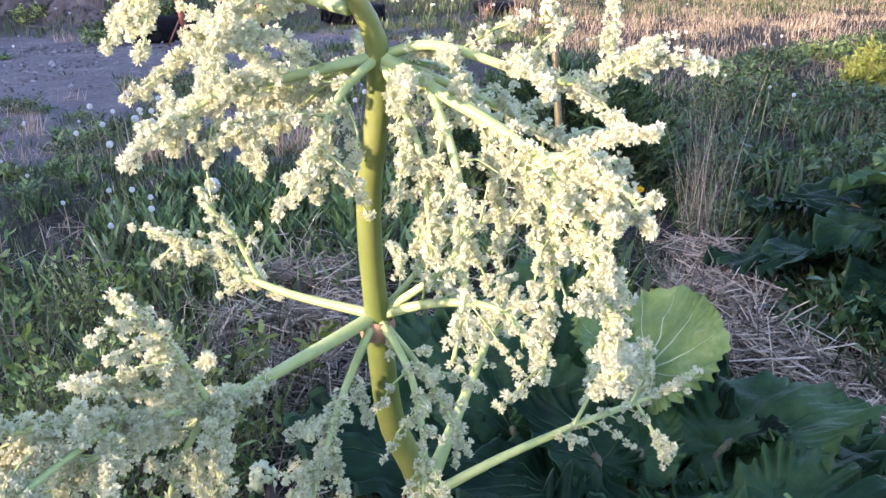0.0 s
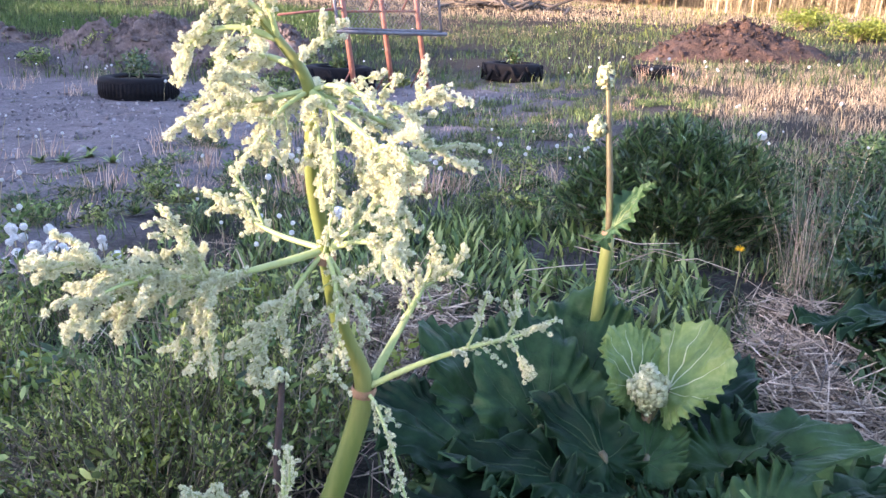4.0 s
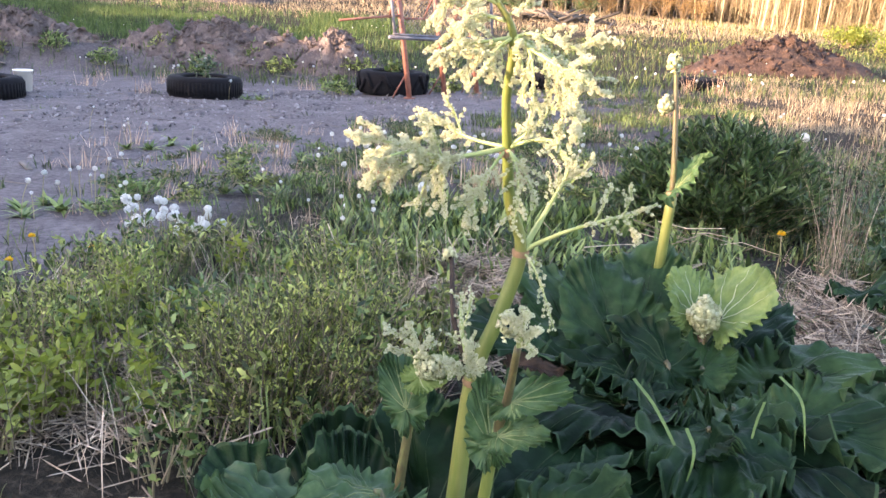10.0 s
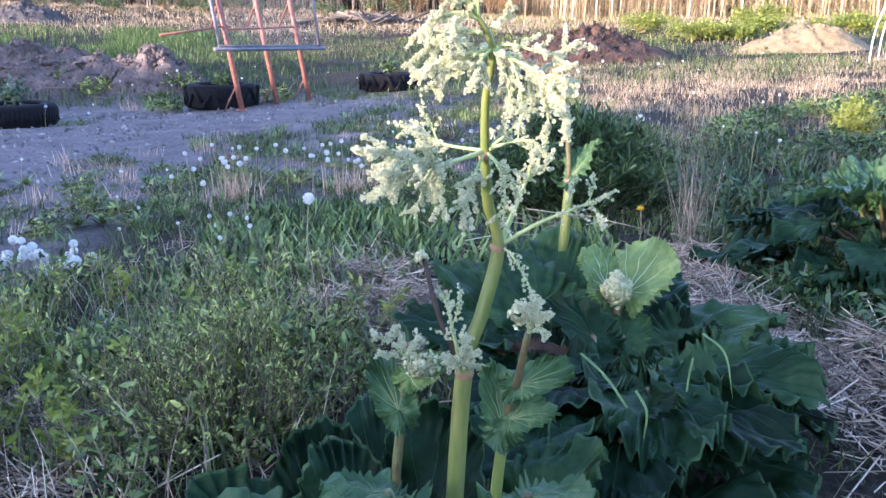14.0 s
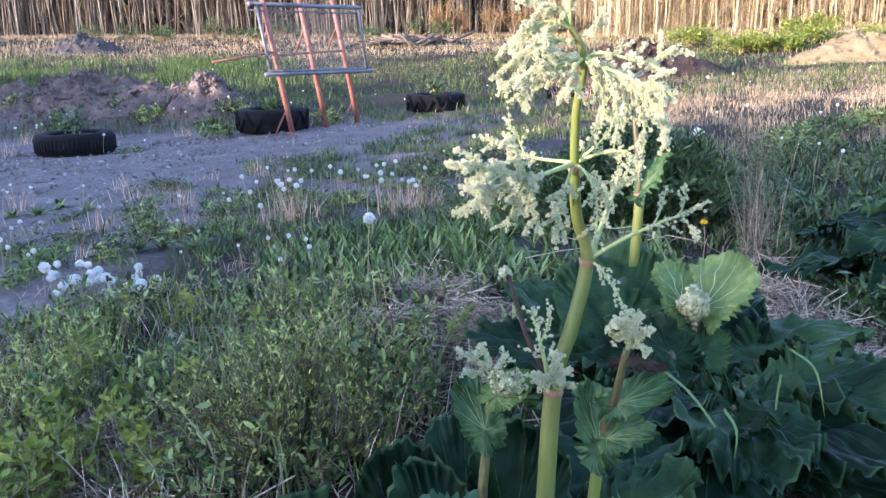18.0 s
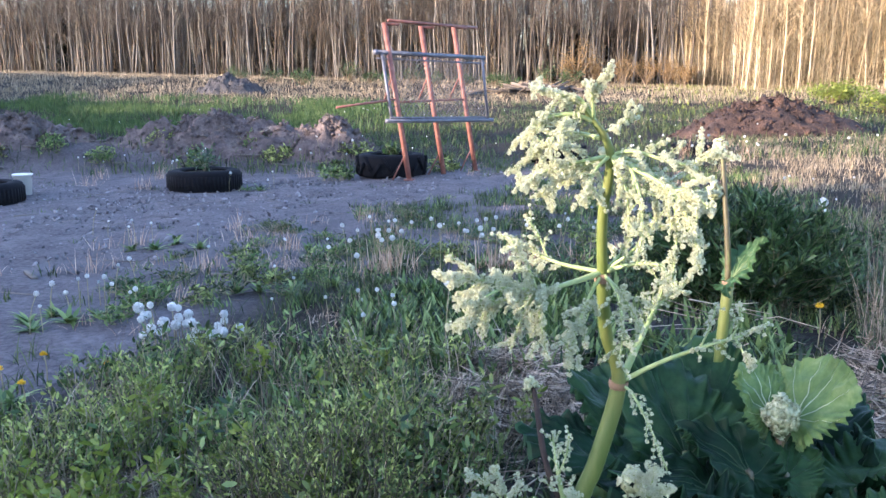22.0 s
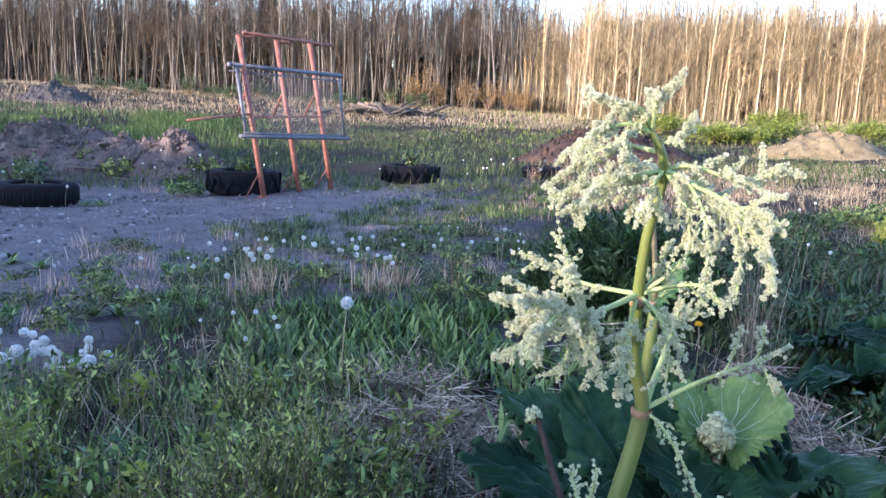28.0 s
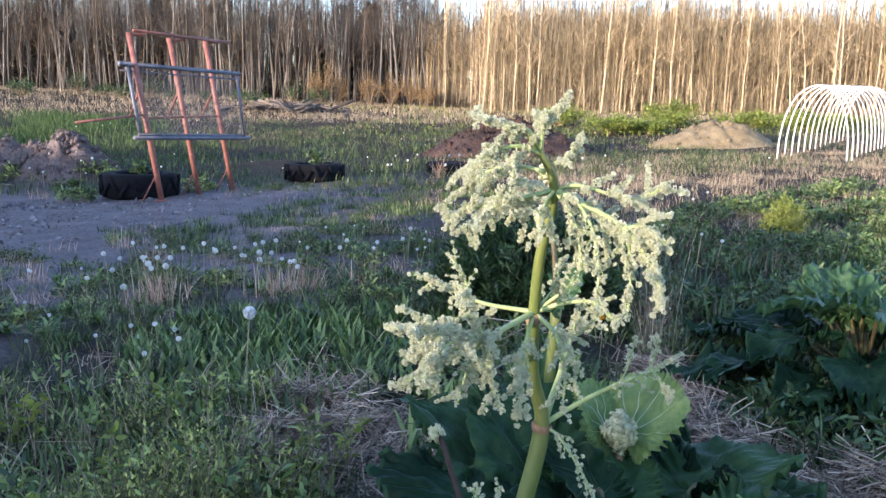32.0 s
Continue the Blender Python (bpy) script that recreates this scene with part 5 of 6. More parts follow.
panicle(front, [(-0.210, 0.395, 1.122), (-0.235, 0.345, 1.115), (-0.262, 0.325, 1.085)], 15, 0.0025, 1.2, 0.030, 0.1, 0.0046)
panicle(front, [N1, (-0.150, 0.575, 1.122), (-0.205, 0.592, 1.140), (-0.235, 0.596, 1.158)], 16, 0.0040, 1.0, 0.024, 0.45)
panicle(front, [(-0.170, 0.585, 1.128), (-0.185, 0.580, 1.165), (-0.20, 0.57, 1.19)], 17, 0.0022, 0.9, 0.020, 0.2)
panicle(front, [N1, (-0.10, 0.500, 1.080), (-0.112, 0.455, 1.045), (-0.122, 0.428, 1.003)], 18, 0.0034, 1.15, 0.024, 0.35)
panicle(front, [N1, (-0.055, 0.510, 1.090), (-0.045, 0.485, 1.045), (-0.048, 0.475, 0.99)], 19, 0.0034, 0.9, 0.022, 0.35)
panicle(front, [N1, (-0.035, 0.530, 1.135), (0.005, 0.505, 1.140), (0.030, 0.490, 1.110)], 20, 0.0042, 0.8, 0.028, 0.30)
panicle(front, [N1, (-0.040, 0.540, 1.150), (-0.010, 0.545, 1.185), (0.012, 0.550, 1.195)], 21, 0.0034, 0.7, 0.026, 0.30)
# top of the flower head
TS = np.array([-0.098, 0.463, 1.355])
panicle(front, [TS, (-0.118, 0.452, 1.385), (-0.150, 0.455, 1.392), (-0.190, 0.485, 1.405)], 31, 0.0042, 1.3, 0.034, 0.2)
panicle(front, [TS, (-0.100, 0.445, 1.385), (-0.103, 0.425, 1.408)], 32, 0.0034, 1.2, 0.028, 0.25)
panicle(front, [TS, (-0.135, 0.445, 1.365), (-0.175, 0.440, 1.352), (-0.196, 0.440, 1.325)], 33, 0.0038, 1.3, 0.036, 0.2)
panicle(front, [(-0.088, 0.475, 1.33), (-0.130, 0.500, 1.335), (-0.170, 0.525, 1.320), (-0.200, 0.540, 1.29)], 34, 0.0038, 1.2, 0.036, 0.2)
panicle(front, [N0, (-0.125, 0.500, 1.285), (-0.175, 0.535, 1.272), (-0.218, 0.560, 1.252)], 35, 0.0038, 1.2, 0.032, 0.25)
panicle(front, [N0, (-0.120, 0.465, 1.295), (-0.155, 0.445, 1.288), (-0.182, 0.435, 1.268)], 36, 0.0036, 1.2, 0.034, 0.25)
panicle(front, [N0, (-0.090, 0.455, 1.290), (-0.100, 0.435, 1.270), (-0.105, 0.425, 1.248)], 37, 0.0030, 1.1, 0.030, 0.3)
RA = np.array([0.010, 0.430, 1.262])
panicle(front, [N0, (-0.045, 0.462, 1.292), RA, (0.040, 0.395, 1.215), (0.052, 0.372, 1.165)], 41, 0.0048, 1.25, 0.034, 0.18, 0.0046, label="arching pale side branch heavy with cream florets")
panicle(front, [RA, (0.040, 0.420, 1.262), (0.062, 0.400, 1.240)], 42, 0.0030, 1.2, 0.030, 0.1, 0.0046)
panicle(front, [N0, (-0.040, 0.475, 1.312), (0.015, 0.460, 1.298), (0.045, 0.450, 1.300), (0.072, 0.444, 1.322)], 43, 0.0034, 1.15, 0.026, 0.15)
panicle(front, [(-0.045, 0.462, 1.292), (-0.030, 0.430, 1.255), (-0.025, 0.41, 1.205), (-0.03, 0.40, 1.16)], 44, 0.0030, 0.75, 0.024, 0.2)
panicle(front, [N0, (-0.055, 0.500, 1.300), (-0.030, 0.530, 1.290), (0.000, 0.545, 1.265)], 45, 0.0032, 0.7, 0.024, 0.25)
panicle(front, [(-0.09, 0.475, 1.335), (-0.060, 0.470, 1.352), (-0.035, 0.480, 1.375)], 46, 0.0026, 1.0, 0.022, 0.2)
panicle(front, [RA, (0.022, 0.425, 1.215), (0.020, 0.418, 1.140)], 47, 0.0026, 0.95, 0.024, 0.15)
panicle(front, [N0, (-0.050, 0.445, 1.262), (-0.042, 0.432, 1.205)], 48, 0.0026, 1.0, 0.026, 0.2)
panicle(front, [N0, (-0.095, 0.520, 1.290), (-0.150, 0.575, 1.262), (-0.190, 0.608, 1.226)], 49, 0.0034, 1.15, 0.028, 0.2)
panicle(front, [N0, (-0.020, 0.510, 1.280), (0.035, 0.560, 1.245), (0.078, 0.588, 1.214)], 50, 0.0034, 1.0, 0.028, 0.25)
panicle(front, [N1, (-0.045, 0.520, 1.085), (-0.015, 0.505, 1.035)], 58, 0.0028, 0.95, 0.026, 0.15)
panicle(front, [N1, (-0.050, 0.560, 1.150), (-0.040, 0.570, 1.190)], 59, 0.0026, 1.0, 0.024, 0.25)
# lower branches
panicle(front, [N2, (0.020, 0.612, 0.955), (0.090, 0.622, 0.985), (0.150, 0.634, 1.004), (0.186, 0.642, 1.024)], 51, 0.0048, 0.55, 0.026, 0.50, label="thin green side branch with few florets")
panicle(front, [(0.080, 0.620, 0.980), (0.095, 0.622, 1.02), (0.102, 0.628, 1.055)], 52, 0.0018, 0.8, 0.012, 0.3)
panicle(front, [(0.130, 0.630, 0.998), (0.140, 0.630, 1.03), (0.138, 0.628, 1.055)], 53, 0.0018, 0.9, 0.012, 0.3)
panicle(front, [(0.135, 0.630, 0.999), (0.150, 0.615, 0.975), (0.158, 0.610, 0.955)], 54, 0.0018, 1.1, 0.016, 0.2)
panicle(front, [N2, (-0.025, 0.585, 0.905), (0.005, 0.555, 0.862), (0.034, 0.524, 0.805)], 55, 0.0032, 0.8, 0.018, 0.25)
panicle(front, [N2 + (0.004, 0.01, 0), (-0.022, 0.640, 0.965), (0.010, 0.680, 1.035), (0.024, 0.700, 1.075)], 56, 0.0075, 0.9, 0.030, 0.68, label="thick pale side branch")
panicle(front, [(0.010, 0.680, 1.035), (0.045, 0.690, 1.06), (0.062, 0.70, 1.085)], 57, 0.0026, 1.0, 0.024, 0.2)

# the stunted stalks beside it
def short_stalk(plant, pts, r0, r1, mat_name="redstalk", lab="short reddish flower stalk"):
    line = spline(pts, 18)
    return part("flower_stalk", Bag().add(*tube(line, np.linspace(r0, r1, 18), 10)), M[mat_name], plant, lab)


short_stalk(front, [(-0.255, 0.560, 0.0), (-0.262, 0.600, 0.33), (-0.248, 0.616, 0.52), (-0.236, 0.620, 0.665)], 0.013, 0.008, "brownstalk", "short brown-green flower stalk")
cluster(front, (-0.205, 0.600, 0.655), (0.036, 0.030, 0.028), 300, 203, "bud")
panicle(front, [N3 + (-0.005, 0, 0.01), (-0.140, 0.560, 0.760), (-0.155, 0.600, 0.815)], 61, 0.0060, 0.9, 0.024, 0.30, label="pale young flower branch")
panicle(front, [(-0.140, 0.560, 0.760), (-0.128, 0.545, 0.800), (-0.122, 0.54, 0.845)], 62, 0.0024, 0.9, 0.016, 0.2)
short_stalk(front, [N3 + (-0.010, 0.01, 0.02), (-0.165, 0.60, 0.76), (-0.195, 0.69, 0.838), (-0.206, 0.72, 0.862), (-0.214, 0.715, 0.842)], 0.006, 0.004, "withered", "dark hooked withered flower stalk")
cluster(front, (-0.208, 0.716, 0.856), (0.012, 0.012, 0.016), 60, 205, "bud")
short_stalk(front, [(-0.080, 0.400, 0.0), (-0.062, 0.405, 0.35), (-0.040, 0.407, 0.62)], 0.013, 0.0105, "stalk", "yellow-green flower stalk")
joint(front, (-0.039, 0.407, 0.628), 0.0105)
short_stalk(front, [(-0.039, 0.407, 0.630), (-0.020, 0.385, 0.72), (-0.006, 0.350, 0.83)], 0.0095, 0.006, "brownstalk", "short brown-green flower stalk")
cluster(front, (-0.022, 0.350, 0.865), (0.015, 0.015, 0.022), 90, 207, "bud")

for k, (a, b, c) in enumerate((((-0.236, 0.620, 0.660), (-0.262, 0.612, 0.700), (-0.305, 0.600, 0.728)), ((-0.236, 0.620, 0.660), (-0.240, 0.610, 0.700), (-0.262, 0.600, 0.742)), ((-0.236, 0.620, 0.660), (-0.222, 0.605, 0.690), (-0.205, 0.590, 0.728)),
                              ((-0.236, 0.620, 0.655), (-0.215, 0.600, 0.660), (-0.185, 0.585, 0.652)), ((-0.236, 0.620, 0.660), (-0.270, 0.600, 0.680), (-0.290, 0.585, 0.690)),
                              (N3, (-0.108, 0.520, 0.705), (-0.085, 0.505, 0.728)), (N3, (-0.135, 0.515, 0.705), (-0.150, 0.500, 0.720)), (N3, (-0.118, 0.515, 0.720), (-0.112, 0.500, 0.765)), (N3, (-0.095, 0.525, 0.690), (-0.075, 0.515, 0.690)),
                              ((-0.006, 0.350, 0.83), (0.008, 0.335, 0.860), (0.028, 0.322, 0.875)), ((-0.006, 0.350, 0.83), (-0.008, 0.335, 0.865), (-0.018, 0.325, 0.895)), ((-0.006, 0.350, 0.83), (0.010, 0.330, 0.845), (0.022, 0.318, 0.838)), ((-0.006, 0.350, 0.83), (0.002, 0.330, 0.870), (0.006, 0.320, 0.905)))):
    panicle(front, [a, b, c], 240 + k, 0.0026, 1.15, 0.015, 0.35)

# leaves of the front plant: where the stalk meets the blade, heading, lift, length, width
C1 = (-0.13, 0.52, 0.02)
for k, (b, h, p, L, W, kw) in enumerate((
        ((-0.045, 0.392, 0.632), 118, 74, 0.115, 0.085, dict(ruffle=1.6, droop=0.2, cup=0.1, young=True, stalk=(-0.039, 0.407, 0.63))),
        ((-0.030, 0.385, 0.648), 350, 20, 0.085, 0.07, dict(ruffle=1.6, droop=0.5, roll=40, young=True, stalk=(-0.039, 0.407, 0.63))),
        ((-0.012, 0.385, 0.715), 10, 22, 0.105, 0.065, dict(ruffle=1.7, droop=0.6, roll=45, young=True, stalk=(-0.02, 0.385, 0.70))),
        ((-0.252, 0.600, 0.555), 140, 58, 0.125, 0.085, dict(ruffle=1.7, droop=0.4, roll=-35, young=True, stalk=(-0.248, 0.612, 0.55))),
        ((-0.225, 0.590, 0.635), 25, 25, 0.085, 0.07, dict(ruffle=1.6, droop=0.4, roll=45, pale=True, stalk=(-0.238, 0.618, 0.63))),
        ((-0.33, 0.52, 0.20), 120, 62, 0.30, 0.24, dict(ruffle=1.3, droop=0.35)),
        ((-0.40, 0.47, 0.24), 168, 36, 0.28, 0.26, dict(young=True, ruffle=1.5, droop=0.5)),
        ((-0.20, 0.62, 0.20), 75, 66, 0.33, 0.26, dict(ruffle=1.2, droop=0.3)),
        ((-0.26, 0.47, 0.43), 232, 30, 0.17, 0.18, dict(young=True, ruffle=1.4, droop=0.8)),
        ((0.01, 0.45, 0.44), 298, 28, 0.17, 0.19, dict(young=True, ruffle=1.4, droop=0.8)),
        ((0.06, 0.36, 0.30), 335, 20, 0.26, 0.24, dict(ruffle=1.3, droop=0.7)),
        ((0.02, 0.60, 0.24), 40, 45, 0.28, 0.25, dict(ruffle=1.4, droop=0.5)),
        ((-0.42, 0.66, 0.16), 105, 66, 0.30, 0.26, dict(ruffle=1.0, droop=0.3)),
        ((-0.54, 0.58, 0.14), 150, 52, 0.28, 0.26, dict(ruffle=1.1, droop=0.4)),
        ((-0.47, 0.48, 0.18), 205, 30, 0.24, 0.24, dict(ruffle=1.2, droop=0.6)),
        ((-0.30, 0.80, 0.18), 95, 60, 0.30, 0.26, dict(ruffle=1.0, droop=0.4)),
        ((-0.15, 0.42, 0.40), 262, 25, 0.15, 0.17, dict(young=True, ruffle=1.5, droop=0.7, cup=0.4)))):
    stalk = kw.pop("stalk", C1)
    rhubarb_leaf(front, stalk, b, h, p, L, W, 700 + k, **kw)
wl_ = leaf_blade(0.070, 0.030, 771, 1.6, 1.6, 0.4)[0]
wl_.V = [put(v, np.array([0.0, 0.385, 0.785]), 355, 2, 30) for v in wl_.V]
part("withered_leaf", wl_, M["withered"], front, "shrivelled brown leaf")

# the plant behind it
rear = thing("rhubarb_plant", "leafy rhubarb plant with one stripped tall stalk and a bud", "rhubarb", "rhubarb plants")
part("flower_stalk", Bag().add(*tube(spline([(0.29, 1.90, 0.0), (0.272, 1.935, 0.30), (0.260, 1.950, 0.45), (0.272, 1.940, 0.79)], 20), np.linspace(0.021, 0.0175, 20), 12)), M["stalk"], rear, "tall thick olive-green flower stalk")
joint(rear, (0.272, 1.940, 0.795), 0.0178)
part("flower_stalk", Bag().add(*tube(spline([(0.272, 1.940, 0.79), (0.262, 1.945, 0.92), (0.248, 1.955, 1.05), (0.236, 1.965, 1.16), (0.226, 1.969, 1.225)], 20), np.linspace(0.0105, 0.006, 20), 10)), M["brownstalk"], rear, "gnawed brownish upper stalk")
cluster(rear, (0.224, 1.969, 1.220), (0.022, 0.022, 0.034), 70, 211, "bud", 0.007)
cluster(rear, (0.212, 1.955, 1.08), (0.022, 0.020, 0.028), 80, 212, "bud", 0.007)
rhubarb_leaf(rear, (0.27, 1.94, 0.80), (0.285, 1.925, 0.82), 20, 58, 0.15, 0.10, 820, 1.5, 0.5, 0.4, 10, young=True)
cluster(rear, (0.402, 1.60, 0.495), (0.046, 0.044, 0.056), 900, 213, "bud", 0.0068, "bud", "cream-green knobbly flower bud")
short_stalk(rear, [(0.36, 1.50, 0.0), (0.385, 1.56, 0.25), (0.40, 1.60, 0.44)], 0.017, 0.013)
# two pale leaves fanned behind the bud
rhubarb_leaf(rear, (0.40, 1.60, 0.40), (0.450, 1.660, 0.47), 55, 48, 0.21, 0.34, 831, 1.15, 0.1, 0.10, -22, True)
rhubarb_leaf(rear, (0.40, 1.60, 0.40), (0.375, 1.660, 0.48), 120, 55, 0.155, 0.22, 832, 1.15, 0.1, 0.12, 15, True)
C2 = (0.36, 1.42, 0.02)
for k, (b, h, p, L, W, kw) in enumerate((
        ((0.15, 1.55, 0.36), 110, 45, 0.36, 0.32, dict(ruffle=0.8, droop=0.5)),
        ((0.02, 1.40, 0.34), 160, 25, 0.36, 0.32, dict(ruffle=1.0, droop=0.6)),
        ((0.22, 1.75, 0.34), 85, 50, 0.38, 0.32, dict(ruffle=0.8, droop=0.5)),
        ((0.02, 1.62, 0.36), 135, 40, 0.34, 0.30, dict(ruffle=0.9, droop=0.6)),
        ((0.20, 1.18, 0.36), 215, 15, 0.36, 0.34, dict(ruffle=1.3, droop=0.7)),
        ((0.12, 1.02, 0.34), 235, 10, 0.34, 0.32, dict(ruffle=1.3, droop=0.8)),
        ((0.40, 1.12, 0.36), 270, 8, 0.34, 0.34, dict(ruffle=1.5, droop=0.8)),
        ((0.30, 0.95, 0.30), 255, 5, 0.34, 0.32, dict(ruffle=1.4, droop=0.8)),
        ((0.52, 1.15, 0.31), 300, 12, 0.36, 0.32, dict(ruffle=1.5, droop=0.8)),
        ((0.56, 1.32, 0.31), 340, 16, 0.38, 0.34, dict(ruffle=1.3, droop=0.7)),
        ((0.66, 1.32, 0.27), 325, 8, 0.32, 0.30, dict(ruffle=1.4, droop=0.7)),
        ((0.62, 1.58, 0.32), 15, 22, 0.36, 0.34, dict(ruffle=1.0, droop=0.7)),
        ((0.76, 1.62, 0.22), 25, 10, 0.34, 0.30, dict(ruffle=1.4, droop=0.5)),
        ((0.50, 1.80, 0.28), 60, 34, 0.36, 0.32, dict(ruffle=0.9, droop=0.5)),
        ((0.22, 1.35, 0.36), 190, 24, 0.28, 0.26, dict(ruffle=1.5, droop=0.8)),
        ((0.47, 1.30, 0.34), 290, 20, 0.24, 0.22, dict(ruffle=1.8, droop=0.9)),
        ((0.56, 1.05, 0.22), 310, 5, 0.30, 0.30, dict(ruffle=1.3, droop=0.7)),
        ((0.18, 0.80, 0.22), 265, 6, 0.34, 0.32, dict(ruffle=1.2, droop=0.7)),
        ((0.45, 0.82, 0.20), 285, 6, 0.34, 0.32, dict(ruffle=1.3, droop=0.7)),
        ((0.80, 1.80, 0.17), 355, 10, 0.34, 0.22, dict(ruffle=1.9, droop=0.25, young=True)))):
    rhubarb_leaf(rear, C2, b, h, p, L, W, 850 + k, **kw)
q = np.random.default_rng(45)
for k in range(16):
    h = 360 * k / 16 * 1.62 + q.uniform(-20, 20)
    o = q.uniform(0.12, 0.46)
    b = (0.38 + math.cos(radians(h)) * o * 0.9, 1.32 + math.sin(radians(h)) * o * 1.15, 0.40 - 0.40 * o + q.uniform(-0.03, 0.04))
    rhubarb_leaf(rear, C2, b, h + q.uniform(-40, 40), q.uniform(10, 50), q.uniform(0.16, 0.24), q.uniform(0.15, 0.24), 1100 + k, q.uniform(1.2, 1.9), q.uniform(0.1, 0.6), q.uniform(0.4, 1.0), q.uniform(-45, 45))

# the dark plant further to the side
side_plant = thing("rhubarb_plant", "large dark leafy rhubarb plant without flowers", "rhubarb", "rhubarb plants")
C3 = (2.15, 3.20, 0.06)
q = np.random.default_rng(44)
for k in range(25):
    h = 360 * k / 25 * 2.4 + q.uniform(-15, 15)
    ring_ = 0.16 + 0.44 * (k % 3) / 2
    b = (C3[0] + math.cos(radians(h)) * ring_ * 1.1, C3[1] + math.sin(radians(h)) * ring_, 0.46 - 0.28 * (k % 3) / 2 + q.uniform(-0.03, 0.05))
    # the top ring takes the lighter leaf colour, as if lit by sky
    rhubarb_leaf(side_plant, C3, b, h, q.uniform(8, 40) - 10 * (k % 3), q.uniform(0.30, 0.40), q.uniform(0.28, 0.38), 900 + k, q.uniform(1.2, 1.9), 0.25, q.uniform(0.5, 0.9), q.uniform(-12, 12), young=k % 3 == 0)

for k, (x, y, z, h) in enumerate(((1.72, 2.78, 0.24, 225), (1.95, 2.52, 0.20, 255), (2.25, 2.45, 0.22, 280), (1.60, 3.05, 0.22, 190), (1.85, 2.70, 0.34, 240), (2.15, 2.70, 0.36, 275), (2.55, 2.60, 0.24, 300), (1.78, 2.50, 0.14, 230))):
    rhubarb_leaf(side_plant, C3, (x, y, z), h, 4 + 3 * (k % 4), 0.36, 0.36, 940 + k, 1.3, 0.25, 0.8, q.uniform(-12, 12))
for k, (x, y, h) in enumerate(((1.95, 3.30, 120), (2.25, 3.35, 80), (2.05, 3.10, 200), (2.30, 3.05, 300))):
    rhubarb_leaf(side_plant, C3, (x, y, 0.46), h, 40, 0.20, 0.20, 960 + k, 1.7, 0.3, 0.6, 0, young=True)

# ---- weeds, bushes and dandelions ----
LEAFLET = (np.array([[0, 0, 0], [0.15, 0.35, 0.05], [0.12, 0.75, 0.04], [0, 1, -0.06], [-0.12, 0.75, 0.04], [-0.15, 0.35, 0.05]]), np.array([[0, 1, 5], [1, 2, 5], [2, 4, 5], [2, 3, 4]]))


def leafy_stems(name, label, cat, stems, per, leaf, leafmat, stemmat, seed, spread=0.03, group="", slim=1.0, along=0.0):
    """A tangle of stems with small leaves along them. stems: rows of base, tip; slim narrows the leaves, along lays them to the stem."""
    q = np.random.default_rng(seed)
    t = thing(name, label, cat, group)
    st, lv = Bag(), Bag()
    P, D = [], []
    for b, tip in stems:
        b, tip = np.asarray(b), np.asarray(tip)
        L = np.linalg.norm(tip - b)
        mid = b + (tip - b) * 0.5 + q.normal(0, 0.08 * L, 3) + (0, 0, 0.06 * L)
        line = spline([b, mid, tip], 7)
        st.add(*tube(line, np.linspace(0.0042, 0.0015, 7), 4, False))
        n = max(3, int(per * L))
        u = q.uniform(0.12, 1.02, n) ** 0.7
        i = np.minimum(u * 6, 5.999)
        c = line[i.astype(int)] + (i % 1)[:, None] * (line[np.minimum(i.astype(int) + 1, 6)] - line[i.astype(int)])
        P.append(c + q.normal(0, spread * 0.3, (n, 3)))
        D.append(q.normal(size=(n, 3)) * (1, 1, 0.5) + (0, 0, 0.55) + along * (tip - b) / L)
    P, D = np.concatenate(P), np.concatenate(D)
    P[:, 2] = np.maximum(P[:, 2], gz(P[:, 0], P[:, 1]) + 0.004)
    R = aim(D, q)[:, :, [0, 2, 1]] * np.array([1, 1, -1])[None, None]
    lv.scatter((LEAFLET[0] * (slim, 1, 1), LEAFLET[1]), P, R, leaf * q.uniform(0.35, 1.7, len(P)))
    tagged(part("stem_tangle", st, stemmat, t), kind="stuff")
    tagged(part("foliage", lv, leafmat, t, smooth=False), kind="stuff")
    return t


def dome(cx, cy, w, d, h, n, seed, base=0.25):
    q = np.random.default_rng(seed)
    rows = []
    for k in range(n):
        a, o = q.uniform(0, 6.28), q.uniform(0, 1) ** 0.5
        bx, by = cx + math.cos(a) * o * w * base, cy + math.sin(a) * o * d * base
        tx, ty = cx + math.cos(a) * o * w + q.normal(0, 0.05), cy + math.sin(a) * o * d + q.normal(0, 0.05)
        rows.append(((bx, by, float(gz(bx, by))), (tx, ty, float(gz(tx, ty)) + h * math.sqrt(max(0.05, 1 - 0.8 * o * o)) * q.uniform(0.5, 1.12))))
    return rows


